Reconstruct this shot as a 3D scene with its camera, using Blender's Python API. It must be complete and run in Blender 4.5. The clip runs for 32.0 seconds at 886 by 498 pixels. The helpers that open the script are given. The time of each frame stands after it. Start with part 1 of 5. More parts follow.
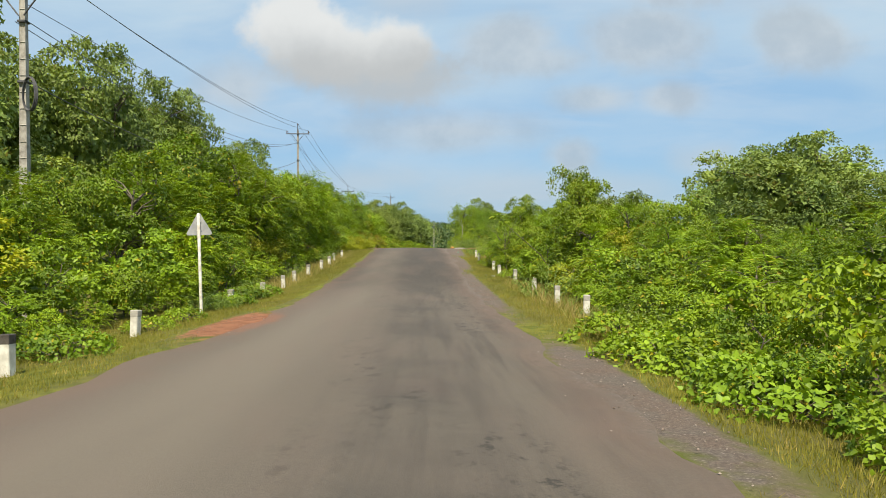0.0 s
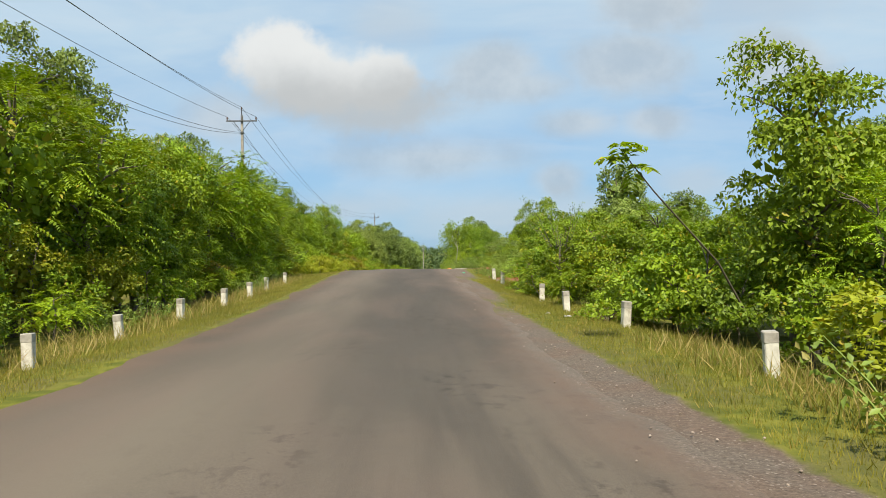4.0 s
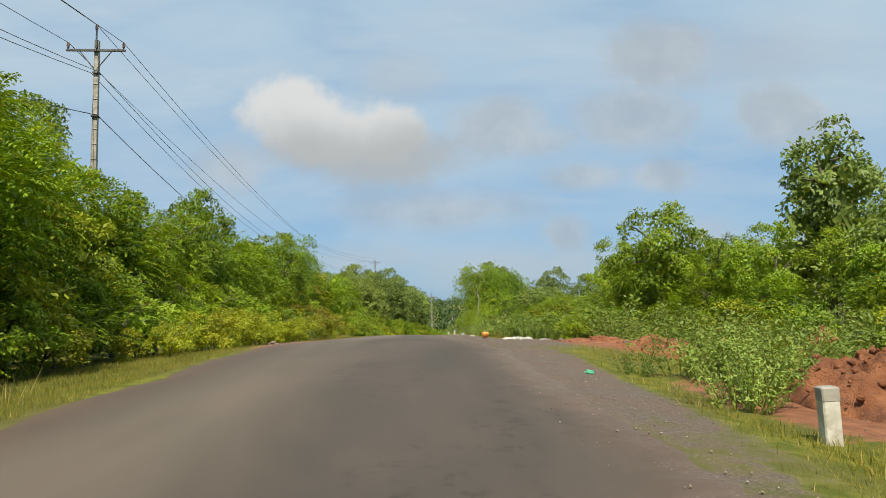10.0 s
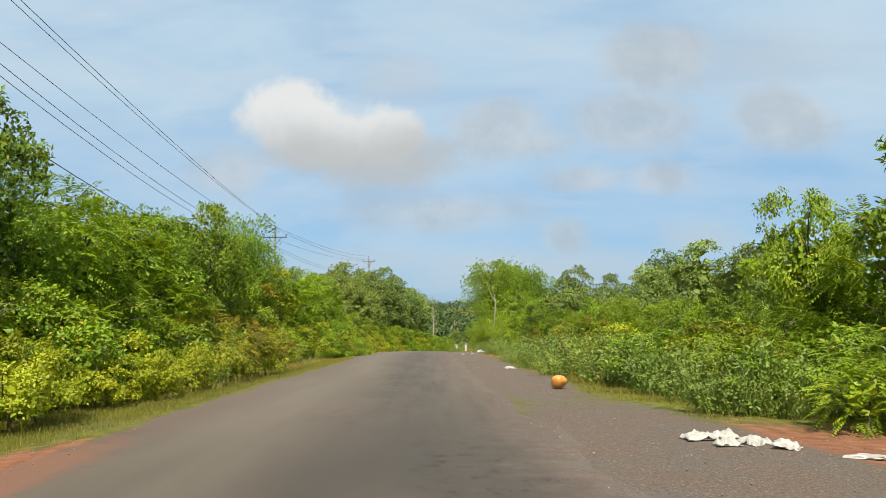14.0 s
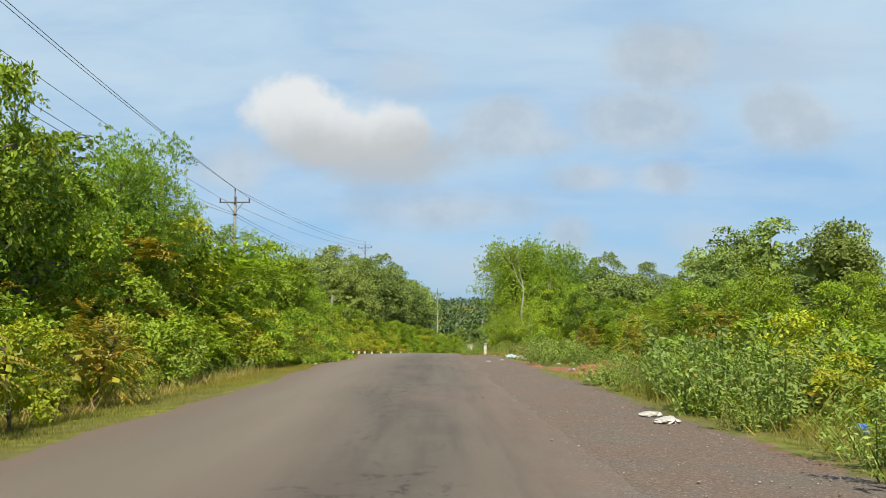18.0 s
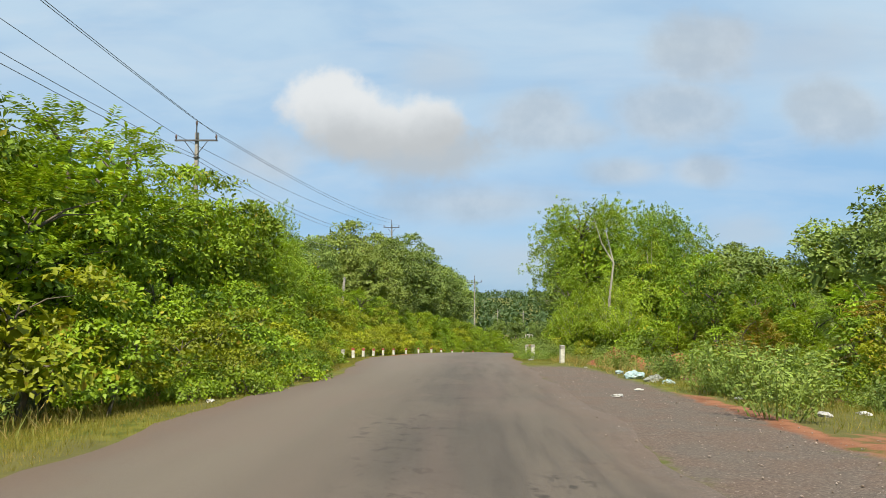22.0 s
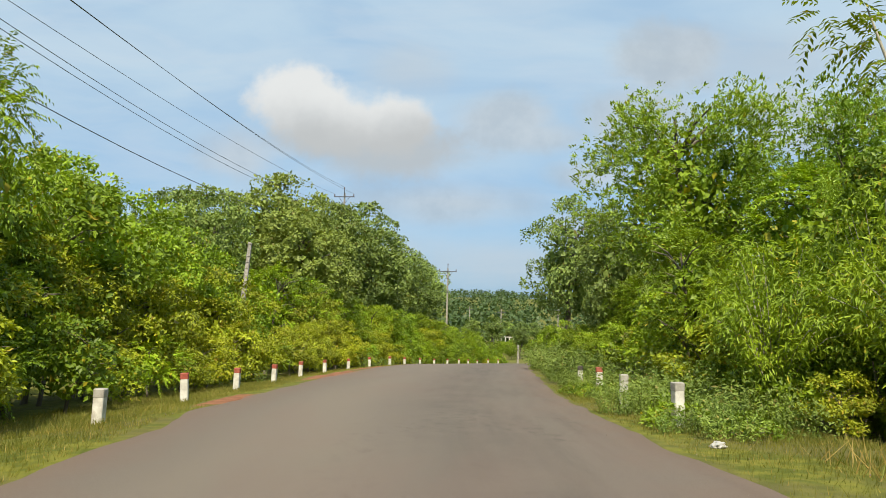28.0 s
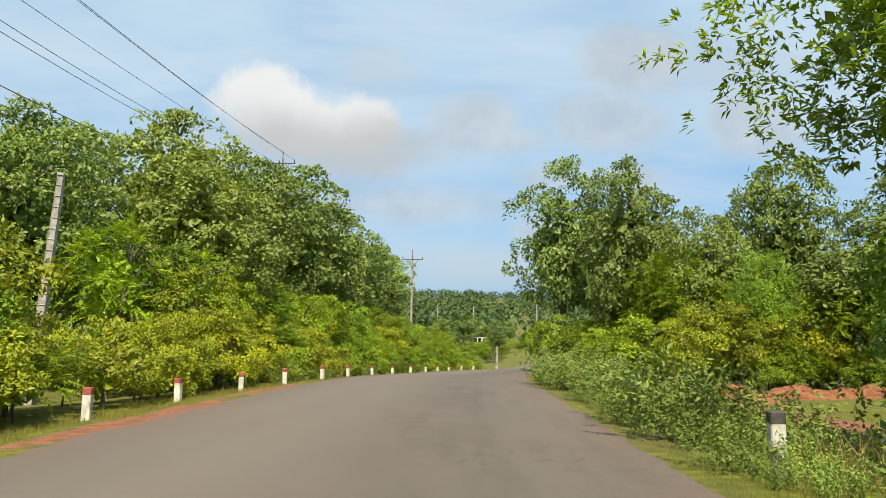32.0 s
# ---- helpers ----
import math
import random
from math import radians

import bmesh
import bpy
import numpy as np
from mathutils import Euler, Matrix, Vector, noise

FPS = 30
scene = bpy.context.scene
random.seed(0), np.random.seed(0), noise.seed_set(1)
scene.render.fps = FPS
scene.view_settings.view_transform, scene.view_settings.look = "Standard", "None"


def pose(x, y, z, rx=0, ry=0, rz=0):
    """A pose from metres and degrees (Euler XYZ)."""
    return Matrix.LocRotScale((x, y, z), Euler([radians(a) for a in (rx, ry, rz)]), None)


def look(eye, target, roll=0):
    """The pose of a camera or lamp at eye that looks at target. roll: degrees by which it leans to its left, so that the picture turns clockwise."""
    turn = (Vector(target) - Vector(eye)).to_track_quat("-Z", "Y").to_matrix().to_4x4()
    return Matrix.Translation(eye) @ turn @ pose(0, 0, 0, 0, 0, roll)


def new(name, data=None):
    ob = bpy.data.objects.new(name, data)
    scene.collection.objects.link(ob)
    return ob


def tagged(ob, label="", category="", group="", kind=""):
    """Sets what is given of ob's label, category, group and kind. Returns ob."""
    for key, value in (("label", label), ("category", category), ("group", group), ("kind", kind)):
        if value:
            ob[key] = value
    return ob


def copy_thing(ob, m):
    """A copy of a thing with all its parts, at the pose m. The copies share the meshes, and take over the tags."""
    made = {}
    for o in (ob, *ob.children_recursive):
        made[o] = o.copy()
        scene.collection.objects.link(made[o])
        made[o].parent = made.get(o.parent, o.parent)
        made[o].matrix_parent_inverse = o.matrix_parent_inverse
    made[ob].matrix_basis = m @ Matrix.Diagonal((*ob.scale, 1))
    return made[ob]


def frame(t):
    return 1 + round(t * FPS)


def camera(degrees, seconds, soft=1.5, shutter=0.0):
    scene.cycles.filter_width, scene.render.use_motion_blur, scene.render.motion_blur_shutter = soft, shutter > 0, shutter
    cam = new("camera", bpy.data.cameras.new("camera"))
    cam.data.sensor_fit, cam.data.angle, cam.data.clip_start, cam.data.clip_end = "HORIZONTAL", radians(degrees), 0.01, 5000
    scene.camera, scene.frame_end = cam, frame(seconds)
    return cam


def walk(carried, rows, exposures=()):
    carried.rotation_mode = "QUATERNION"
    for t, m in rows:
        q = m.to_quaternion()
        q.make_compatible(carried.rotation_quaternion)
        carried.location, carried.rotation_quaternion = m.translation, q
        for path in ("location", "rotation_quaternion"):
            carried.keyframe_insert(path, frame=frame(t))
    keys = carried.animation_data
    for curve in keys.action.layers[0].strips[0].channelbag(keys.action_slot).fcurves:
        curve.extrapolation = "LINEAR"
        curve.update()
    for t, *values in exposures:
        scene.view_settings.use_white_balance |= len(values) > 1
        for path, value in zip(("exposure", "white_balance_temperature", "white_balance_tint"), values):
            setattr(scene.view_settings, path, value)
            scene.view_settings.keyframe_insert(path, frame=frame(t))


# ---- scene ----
cam = camera(62, 32.0, soft=0.5)
# seconds, place, tilt, turn, lean
PATH = [
    (0.0, 0.00, 0.00, 1.40, 88.94, 1.07, 0.05), (0.5, -0.12, 2.45, 1.25, 88.86, 1.08, -0.06), (1.0, -0.27, 4.92, 1.12, 88.99, 1.17, -0.18),
    (1.5, -0.42, 7.43, 1.01, 89.04, 1.38, -0.29), (2.0, -0.56, 9.89, 0.92, 89.51, 1.21, -0.46), (2.5, -0.72, 12.33, 0.87, 90.10, 0.78, -0.73),
    (4.5, -0.93, 21.42, 0.66, 91.23, 0.11, -1.09), (5.0, -1.03, 23.78, 0.63, 91.63, 0.08, -0.97), (5.5, -1.13, 26.20, 0.61, 92.07, -0.18, -0.96),
    (6.0, -1.23, 28.60, 0.61, 92.47, -0.08, -0.88), (6.5, -1.35, 30.98, 0.61, 92.48, -0.01, -0.87), (7.0, -1.48, 33.29, 0.66, 92.66, -0.19, -0.92),
    (7.5, -1.65, 35.61, 0.74, 93.09, 0.01, -0.88), (8.0, -1.73, 37.92, 0.80, 93.44, 0.18, -0.84), (8.5, -1.85, 40.17, 0.85, 93.70, 0.09, -0.89),
    (9.0, -1.97, 42.44, 0.91, 94.00, 0.15, -0.91), (9.5, -2.05, 44.78, 0.98, 94.53, 0.44, -0.78), (10.0, -2.13, 47.11, 1.05, 94.98, 0.63, -0.74),
    (10.5, -2.19, 49.43, 1.12, 95.31, 0.61, -0.78), (11.0, -2.26, 51.76, 1.17, 95.37, 0.75, -0.83), (11.5, -2.37, 54.15, 1.23, 95.12, 0.69, -0.81),
    (12.0, -2.48, 56.52, 1.31, 95.14, 0.49, -0.75), (12.5, -2.57, 58.80, 1.38, 95.04, 0.70, -0.74), (13.0, -2.68, 61.09, 1.45, 94.92, 0.73, -0.81),
    (13.5, -2.86, 63.41, 1.53, 95.18, 0.51, -0.87), (14.0, -3.06, 65.67, 1.58, 95.18, 0.56, -0.83), (14.5, -3.18, 67.99, 1.56, 95.31, 0.54, -0.57),
    (16.5, -3.52, 76.76, 1.25, 95.47, 0.62, 0.00), (17.0, -3.60, 78.72, 1.15, 95.20, 0.82, -0.11), (17.5, -3.67, 80.76, 1.11, 95.10, 0.86, -0.19),
    (18.0, -3.76, 82.93, 1.08, 95.00, 0.84, -0.22), (18.5, -3.86, 85.15, 1.05, 94.71, 1.12, -0.20), (19.0, -3.95, 87.39, 1.00, 94.70, 1.51, -0.17),
    (19.5, -4.03, 89.65, 0.94, 94.79, 1.65, -0.09), (20.0, -4.16, 91.76, 0.88, 94.74, 1.95, 0.01), (20.5, -4.27, 93.82, 0.82, 94.77, 2.30, 0.08),
    (21.0, -4.40, 95.91, 0.77, 94.64, 2.68, 0.10), (21.5, -4.54, 97.98, 0.73, 94.59, 3.10, 0.20), (22.0, -4.69, 100.01, 0.69, 94.47, 3.49, 0.29),
    (22.5, -4.80, 102.02, 0.66, 94.32, 3.90, 0.36), (23.0, -4.92, 104.02, 0.63, 94.23, 4.15, 0.47), (23.5, -5.04, 106.01, 0.59, 94.15, 4.15, 0.64),
    (24.0, -5.20, 107.99, 0.50, 94.07, 3.95, 0.74), (24.5, -5.36, 109.96, 0.43, 93.83, 3.65, 0.85), (25.0, -5.45, 111.83, 0.40, 94.02, 3.27, 1.03),
    (25.5, -5.60, 113.77, 0.36, 94.23, 2.92, 1.21), (26.0, -5.77, 115.71, 0.29, 94.20, 2.19, 1.31), (26.5, -5.94, 117.62, 0.23, 94.23, 1.65, 1.40),
    (28.5, -6.17, 125.22, -0.04, 94.64, 0.52, 1.41), (29.0, -6.14, 127.00, -0.10, 94.87, 0.05, 1.40), (29.5, -6.15, 128.88, -0.18, 95.09, -0.57, 1.41),
    (30.0, -6.17, 130.85, -0.26, 94.95, -1.07, 1.45), (30.5, -6.17, 132.87, -0.36, 95.12, -1.25, 1.43), (31.0, -6.16, 134.94, -0.48, 95.06, -1.24, 1.38),
    (31.5, -6.09, 137.04, -0.60, 94.82, -1.44, 1.32), (32.0, -5.96, 139.19, -0.71, 94.64, -1.72, 1.15),
]

walk(cam, [(t, pose(x, y, z, rx, 0, rz) @ pose(0, 0, 0, 0, 0, roll)) for t, x, y, z, rx, rz, roll in PATH],
     exposures=[(t, e, 6740 if 14 < t < 24.5 else 6920, 8) for t, e in
                ((0, 0.56), (3, 0.66), (5, 0.52), (7, 0.48), (10, 0.40), (11.5, 0.57), (13, 0.63), (14, 0.57), (17, 0.58), (20, 0.54), (22, 0.58), (23.5, 0.58), (25, 0.62), (26, 0.57), (29, 0.57), (32, 0.67))])

# ---- world and sun ----
SUN_AT = Vector((0.0, -0.61, 0.79)).normalized()
ELEVATION = math.asin(SUN_AT.z)
world = bpy.data.worlds.new("world")
scene.world = world
world.use_nodes = True


class Nodes:
    """Short hand for building a node tree."""

    def __init__(self, tree):
        self.tree = tree

    def add(self, kind, **given):
        n = self.tree.nodes.new(kind)
        for key, value in given.items():
            if key in n.inputs:
                n.inputs[key].default_value = value
            else:
                setattr(n, key, value)
        return n

    def link(self, a, b):
        self.tree.links.new(a, b)

    def put(self, value, socket):
        if isinstance(value, bpy.types.NodeSocket):
            self.tree.links.new(value, socket)
        else:
            socket.default_value = value

    def math(self, op, a, b=0.0, c=0.0, clamp=False):
        n = self.tree.nodes.new("ShaderNodeMath")
        n.operation, n.use_clamp = op, clamp
        for value, socket in zip((a, b, c), n.inputs):
            self.put(value, socket)
        return n.outputs[0]

    def mix(self, fac, a, b, blend="MIX"):
        n = self.tree.nodes.new("ShaderNodeMix")
        n.data_type, n.blend_type = "RGBA", blend
        self.put(fac, n.inputs[0])
        for value, socket in ((a, n.inputs[6]), (b, n.inputs[7])):
            self.put((*value, 1) if isinstance(value, tuple) and len(value) == 3 else value, socket)
        return n.outputs[2]

    def noise(self, vector, scale, detail=4.0, rough=0.55, distort=0.0):
        n = self.add("ShaderNodeTexNoise", Scale=scale, Detail=detail, Roughness=rough, Distortion=distort)
        if vector is not None:
            self.link(vector, n.inputs["Vector"])
        return n.outputs["Fac"]

    def ramp(self, fac, low, high):
        n = self.tree.nodes.new("ShaderNodeMapRange")
        n.interpolation_type = "SMOOTHSTEP"
        self.put(fac, n.inputs[0])
        n.inputs[1].default_value, n.inputs[2].default_value = low, high
        return n.outputs[0]

    def scaled(self, vector, x, y, z):
        n = self.tree.nodes.new("ShaderNodeMapping")
        self.link(vector, n.inputs[0])
        n.inputs["Scale"].default_value = (x, y, z)
        return n.outputs[0]


W = Nodes(world.node_tree)
world.node_tree.nodes.clear()
sky = W.add("ShaderNodeTexSky", sky_type="NISHITA", sun_disc=False, sun_elevation=ELEVATION,
            sun_rotation=math.atan2(SUN_AT.x, SUN_AT.y), air_density=1.0, dust_density=1.2, ozone_density=1.5)
coord = W.add("ShaderNodeTexCoord").outputs["Generated"]
parts3 = W.add("ShaderNodeSeparateXYZ")
W.link(coord, parts3.inputs[0])
ahead = W.math("MAXIMUM", parts3.outputs[1], 0.08)
across = W.math("DIVIDE", parts3.outputs[0], ahead)
up = W.math("DIVIDE", parts3.outputs[2], ahead)
flat = W.add("ShaderNodeCombineXYZ")
W.link(across, flat.inputs[0])
W.link(up, flat.inputs[1])
wobble = W.noise(flat.outputs[0], 9.0, 6.0, 0.55)
fine = W.noise(flat.outputs[0], 26.0, 5.0, 0.6)
edge = W.math("ADD", W.math("MULTIPLY", W.math("SUBTRACT", wobble, 0.5), 1.9), W.math("MULTIPLY", W.math("SUBTRACT", fine, 0.5), 0.8))


def puff(x, y, rx, ry, soft):
    """How thick one cloud is round its middle, with a ragged rim."""
    a = W.math("POWER", W.math("DIVIDE", W.math("SUBTRACT", across, x), rx), 2.0)
    b = W.math("POWER", W.math("DIVIDE", W.math("SUBTRACT", up, y), ry), 2.0)
    r = W.math("ADD", W.math("SQRT", W.math("ADD", a, b)), W.math("MULTIPLY", edge, 0.8))
    return W.ramp(W.math("SUBTRACT", 1.0, r), -soft, soft)


def most(*values):
    out = values[0]
    for v in values[1:]:
        out = W.math("MAXIMUM", out, v)
    return out


# a bright thin veil over low blue gaps, soft grey puffs, and one bright heap with a grey foot
low = W.ramp(up, 0.02, 0.30)
band = W.ramp(W.noise(W.scaled(flat.outputs[0], 1.0, 3.2, 1.0), 2.4, 5.0, 0.5, 0.5), 0.32, 0.66)
veil = W.math("ADD", W.math("MULTIPLY", band, 0.45), W.math("MULTIPLY", low, 0.5), clamp=True)
hole = most(puff(0.25, 0.105, 0.17, 0.024, 0.9), puff(-0.19, 0.115, 0.10, 0.022, 0.9), puff(0.48, 0.145, 0.12, 0.028, 0.9), puff(0.42, 0.19, 0.13, 0.018, 0.9), puff(0.0, 0.16, 0.2, 0.02, 0.9))
veil = W.math("MULTIPLY", veil, W.math("SUBTRACT", 1.0, W.math("MULTIPLY", hole, 0.55)))
streak = W.ramp(W.noise(W.scaled(flat.outputs[0], 1.0, 4.5, 1.0), 4.0, 6.0, 0.55, 0.6), 0.40, 0.72)
bank = most(puff(0.286, 0.346, 0.070, 0.042, 0.45), puff(0.315, 0.365, 0.045, 0.03, 0.5), puff(0.253, 0.265, 0.082, 0.042, 0.45), puff(0.465, 0.261, 0.066, 0.042, 0.45),
            puff(0.073, 0.258, 0.066, 0.038, 0.5), puff(0.088, 0.238, 0.088, 0.022, 0.5), puff(0.191, 0.183, 0.05, 0.018, 0.6), puff(0.283, 0.185, 0.042, 0.02, 0.6),
            puff(-0.299, 0.202, 0.055, 0.036, 0.6), puff(0.155, 0.108, 0.032, 0.02, 0.6), puff(-0.02, 0.141, 0.11, 0.024, 0.8))
haze = most(puff(0.11, 0.062, 0.15, 0.025, 0.8), puff(-0.12, 0.075, 0.08, 0.02, 0.8), puff(0.34, 0.10, 0.05, 0.022, 0.7), puff(-0.07, 0.325, 0.05, 0.03, 0.9), puff(0.42, 0.35, 0.12, 0.04, 0.9))
heap = most(puff(-0.213, 0.277, 0.074, 0.05, 0.26), puff(-0.098, 0.250, 0.062, 0.042, 0.3), puff(-0.160, 0.250, 0.088, 0.042, 0.3))
foot = most(puff(-0.09, 0.212, 0.10, 0.032, 0.5), puff(-0.16, 0.225, 0.09, 0.028, 0.5))
blue = W.mix(1.0, sky.outputs[0], (0.105, 0.112, 0.125), "MULTIPLY")
clear = W.mix(0.62, blue, (0.26, 0.535, 0.89))
air = W.mix(veil, clear, (0.505, 0.675, 0.855))
air = W.mix(W.math("MULTIPLY", streak, 0.24), air, (0.68, 0.75, 0.84))
air = W.mix(W.math("MULTIPLY", haze, 0.5), air, (0.54, 0.61, 0.70))
lit = W.ramp(W.math("ADD", wobble, W.math("MULTIPLY", fine, 0.4)), 0.52, 0.86)
air = W.mix(W.math("MULTIPLY", bank, 0.58), air, W.mix(lit, (0.455, 0.51, 0.58), (0.60, 0.645, 0.70)))
air = W.mix(W.math("MULTIPLY", foot, 0.8), air, (0.475, 0.515, 0.565))
shade = W.mix(W.ramp(W.math("ADD", up, W.math("MULTIPLY", W.math("SUBTRACT", wobble, 0.5), 0.10)), 0.215, 0.30), (0.52, 0.555, 0.60), (0.79, 0.82, 0.86))
air = W.mix(W.math("MULTIPLY", heap, 0.94), air, shade)
back = W.add("ShaderNodeBackground", Strength=0.68)
W.link(air, back.inputs["Color"])
W.link(back.outputs[0], W.add("ShaderNodeOutputWorld").inputs["Surface"])

sun = new("sun", bpy.data.lights.new("sun", "SUN"))
sun.data.energy, sun.data.angle, sun.data.color = 5.0, radians(0.6), (1.0, 0.91, 0.74)
sun.matrix_world = look(SUN_AT * 100, (0, 0, 0))

# ---- the lie of the land ----
CENTRE_Y = (-80, -40, 0, 10, 20, 31, 42, 55, 65, 75, 85, 100, 119, 128, 140, 150, 160, 168, 173, 182, 191, 200, 209, 229, 295, 420, 3000)
CENTRE_X = (3.0, 1.0, -1.05, -1.4, -1.95, -2.45, -2.9, -3.55, -4.1, -4.75, -5.25, -5.8, -6.2, -6.6, -7.1, -6.9, -6.25, -5.5, -4.9, -3.2, -1.0, 1.2, 3.8, 9.0, 23, 40, 60)
LEVEL_Y = (-80, -10, 0, 5, 10, 15, 20, 25, 30, 35, 40, 45, 50, 55, 60, 65, 70, 75, 80, 90, 100, 110, 120, 130, 140, 149, 154, 160, 166, 173, 182, 191, 200, 210, 230, 260, 300, 400, 600, 800, 1100, 3000)
LEVEL_Z = (4.5, 0.83, 0.2, -0.07, -0.27, -0.39, -0.51, -0.57, -0.56, -0.47, -0.35, -0.21, -0.07, 0.07, 0.2, 0.28, 0.24, 0.1, -0.05, -0.27, -0.5, -0.74, -1.05, -1.42, -1.95, -2.5, -2.75, -3.0, -3.35, -3.75, -4.4, -5.0, -5.6, -6.4, -7.6, -8.3, -8.0, -6.0, 2.0, 10.0, 14.0, 14.0)


def curve(y, ys, zs):
    """A soft line through the given stations."""
    return float(sum(np.interp(y + o, ys, zs) for o in (-4, -2, 0, 2, 4)) / 5)


def centre(y):
    return curve(y, CENTRE_Y, CENTRE_X)


def half_width(y):
    slope = (centre(y + 1) - centre(y - 1)) / 2
    return float(np.interp(y, (0, 40, 80, 120, 140, 152, 168, 190, 260), (2.75, 2.95, 3.05, 2.9, 3.5, 4.1, 3.9, 3.2, 2.7))) * math.sqrt(1 + slope * slope)


# a level shoulder beside the road before the ground falls off
LEDGE_Y, LEDGE = (8, 15, 32, 40, 60, 71, 130, 137, 152, 178), (0.0, 1.2, 1.3, 0.0, 0.0, 4.6, 4.6, 1.8, 1.6, 0.6)


def section(d, w, y):
    """How far the ground lies under the crown of the road, d metres from its middle."""
    a = abs(d)
    ledge = float(np.interp(y, LEDGE_Y, LEDGE)) if d > 0 else 0.0
    z = -0.022 * min(a, w)
    z -= 0.13 * min(max(a - w - 0.3 - ledge, 0), 1.8)
    z -= 0.06 * min(max(a - 5.5, 0), 6)
    return z


def ground_z(x, y):
    d = x - centre(y)
    z = curve(y, LEVEL_Y, LEVEL_Z) + section(d, half_width(y), y)
    a = abs(d)
    z += 0.05 * min(max((a - 3.2) / 1.5, 0), 1) * noise.noise((x * 0.9, y * 0.9, 0)) + 0.35 * min(max((a - 6) / 10, 0), 1) * noise.noise((x * 0.15, y * 0.15, 3))
    z += max(a - 60, 0) * 0.012
    return z


def ground_at(d, y):
    x = centre(y) + d
    return Vector((x, y, ground_z(x, y)))


# ---- materials ----
def material(name):
    m = bpy.data.materials.new(name)
    m.use_nodes = True
    m.node_tree.nodes.clear()
    return m, Nodes(m.node_tree)


def finish(N, colour, rough, normal=None, metal=0.0, spec=0.5):
    p = N.add("ShaderNodeBsdfPrincipled", Metallic=metal)
    N.put((*colour, 1) if isinstance(colour, tuple) else colour, p.inputs["Base Color"])
    N.put(rough, p.inputs["Roughness"])
    p.inputs["Specular IOR Level"].default_value = spec
    if normal is not None:
        N.link(normal, p.inputs["Normal"])
    N.link(p.outputs[0], N.add("ShaderNodeOutputMaterial").inputs["Surface"])
    return p


def bump(N, height, strength, distance):
    b = N.add("ShaderNodeBump", Strength=strength, Distance=distance)
    N.link(height, b.inputs["Height"])
    return b.outputs[0]


def place_of(N):
    return N.add("ShaderNodeNewGeometry").outputs["Position"]


def leafy(name, dark, light, old_or_darker=None, share=0.06, through_light=0.26, rough=0.5, vary=0.5):
    """Leaves: each its own shade, some of them yellowed, letting part of the light through."""
    m, N = material(name)
    each = N.add("ShaderNodeNewGeometry").outputs["Random Per Island"]
    whole = N.add("ShaderNodeObjectInfo").outputs["Random"]
    patch = N.noise(place_of(N), 0.9, 3.0)
    tone = N.math("ADD", N.math("MULTIPLY", each, 0.36), N.math("MULTIPLY", N.ramp(patch, 0.3, 0.7), 0.64))
    col = N.mix(tone, dark, light)
    col = N.mix(N.math("MULTIPLY", N.math("POWER", whole, 1.6), 0.55), col, N.mix(0.5, col, (light[0] * 1.3, light[1] * 1.02, light[2] * 0.7)))
    if old_or_darker:
        spread = N.ramp(N.noise(place_of(N), 1.7, 2.0), 0.35, 0.75)
        chance = N.math("GREATER_THAN", N.math("FRACT", N.math("MULTIPLY", each, 17.3)), N.math("SUBTRACT", 1.0, N.math("MULTIPLY", spread, share * 2)))
        col = N.mix(chance, col, old_or_darker)
    # some plants are darker than their neighbours
    col = N.mix(1.0, col, N.math("ADD", 1.22 - vary, N.math("MULTIPLY", N.math("FRACT", N.math("MULTIPLY", whole, 7.7)), vary)), "MULTIPLY")
    p = N.add("ShaderNodeBsdfPrincipled", Roughness=rough)
    p.inputs["Specular IOR Level"].default_value = 0.3
    N.link(col, p.inputs["Base Color"])
    t = N.add("ShaderNodeBsdfTranslucent")
    N.link(N.mix(1.0, col, (1.5, 1.35, 0.5), "MULTIPLY"), t.inputs["Color"])
    mixed = N.add("ShaderNodeMixShader", Fac=through_light)
    N.link(p.outputs[0], mixed.inputs[1])
    N.link(t.outputs[0], mixed.inputs[2])
    N.link(mixed.outputs[0], N.add("ShaderNodeOutputMaterial").inputs["Surface"])
    return m


LEAF_FAR = leafy("far_leaf", (0.022, 0.046, 0.018), (0.075, 0.125, 0.045), None, 0.03)
LEAF_BROAD = leafy("broad_leaf", (0.042, 0.094, 0.008), (0.255, 0.390, 0.025), (0.34, 0.30, 0.022), 0.05)
LEAF_FEATHER = leafy("feather_leaf", (0.062, 0.128, 0.010), (0.275, 0.415, 0.025), (0.31, 0.29, 0.028), 0.05)
# forest green, greyed and paled so the colour itself carries distance haze
LEAF_DARK = leafy("dark_leaf", (0.062, 0.110, 0.029), (0.26, 0.360, 0.086), (0.16, 0.15, 0.03), 0.03)
LEAF_GOLD = leafy("golden_leaf", (0.110, 0.145, 0.010), (0.385, 0.450, 0.028), (0.34, 0.27, 0.028), 0.05)
LEAF_WEED = leafy("weed_leaf", (0.080, 0.145, 0.030), (0.25, 0.355, 0.075), (0.25, 0.23, 0.06), 0.06)
LEAF_TALL = leafy("tall_tree_leaf", (0.060, 0.125, 0.014), (0.27, 0.425, 0.045), (0.34, 0.31, 0.024), 0.04, rough=0.38, vary=0.25)
LEAF_BAMBOO = leafy("bamboo_leaf", (0.088, 0.16, 0.011), (0.30, 0.41, 0.026), (0.36, 0.34, 0.035), 0.04, vary=0.2)
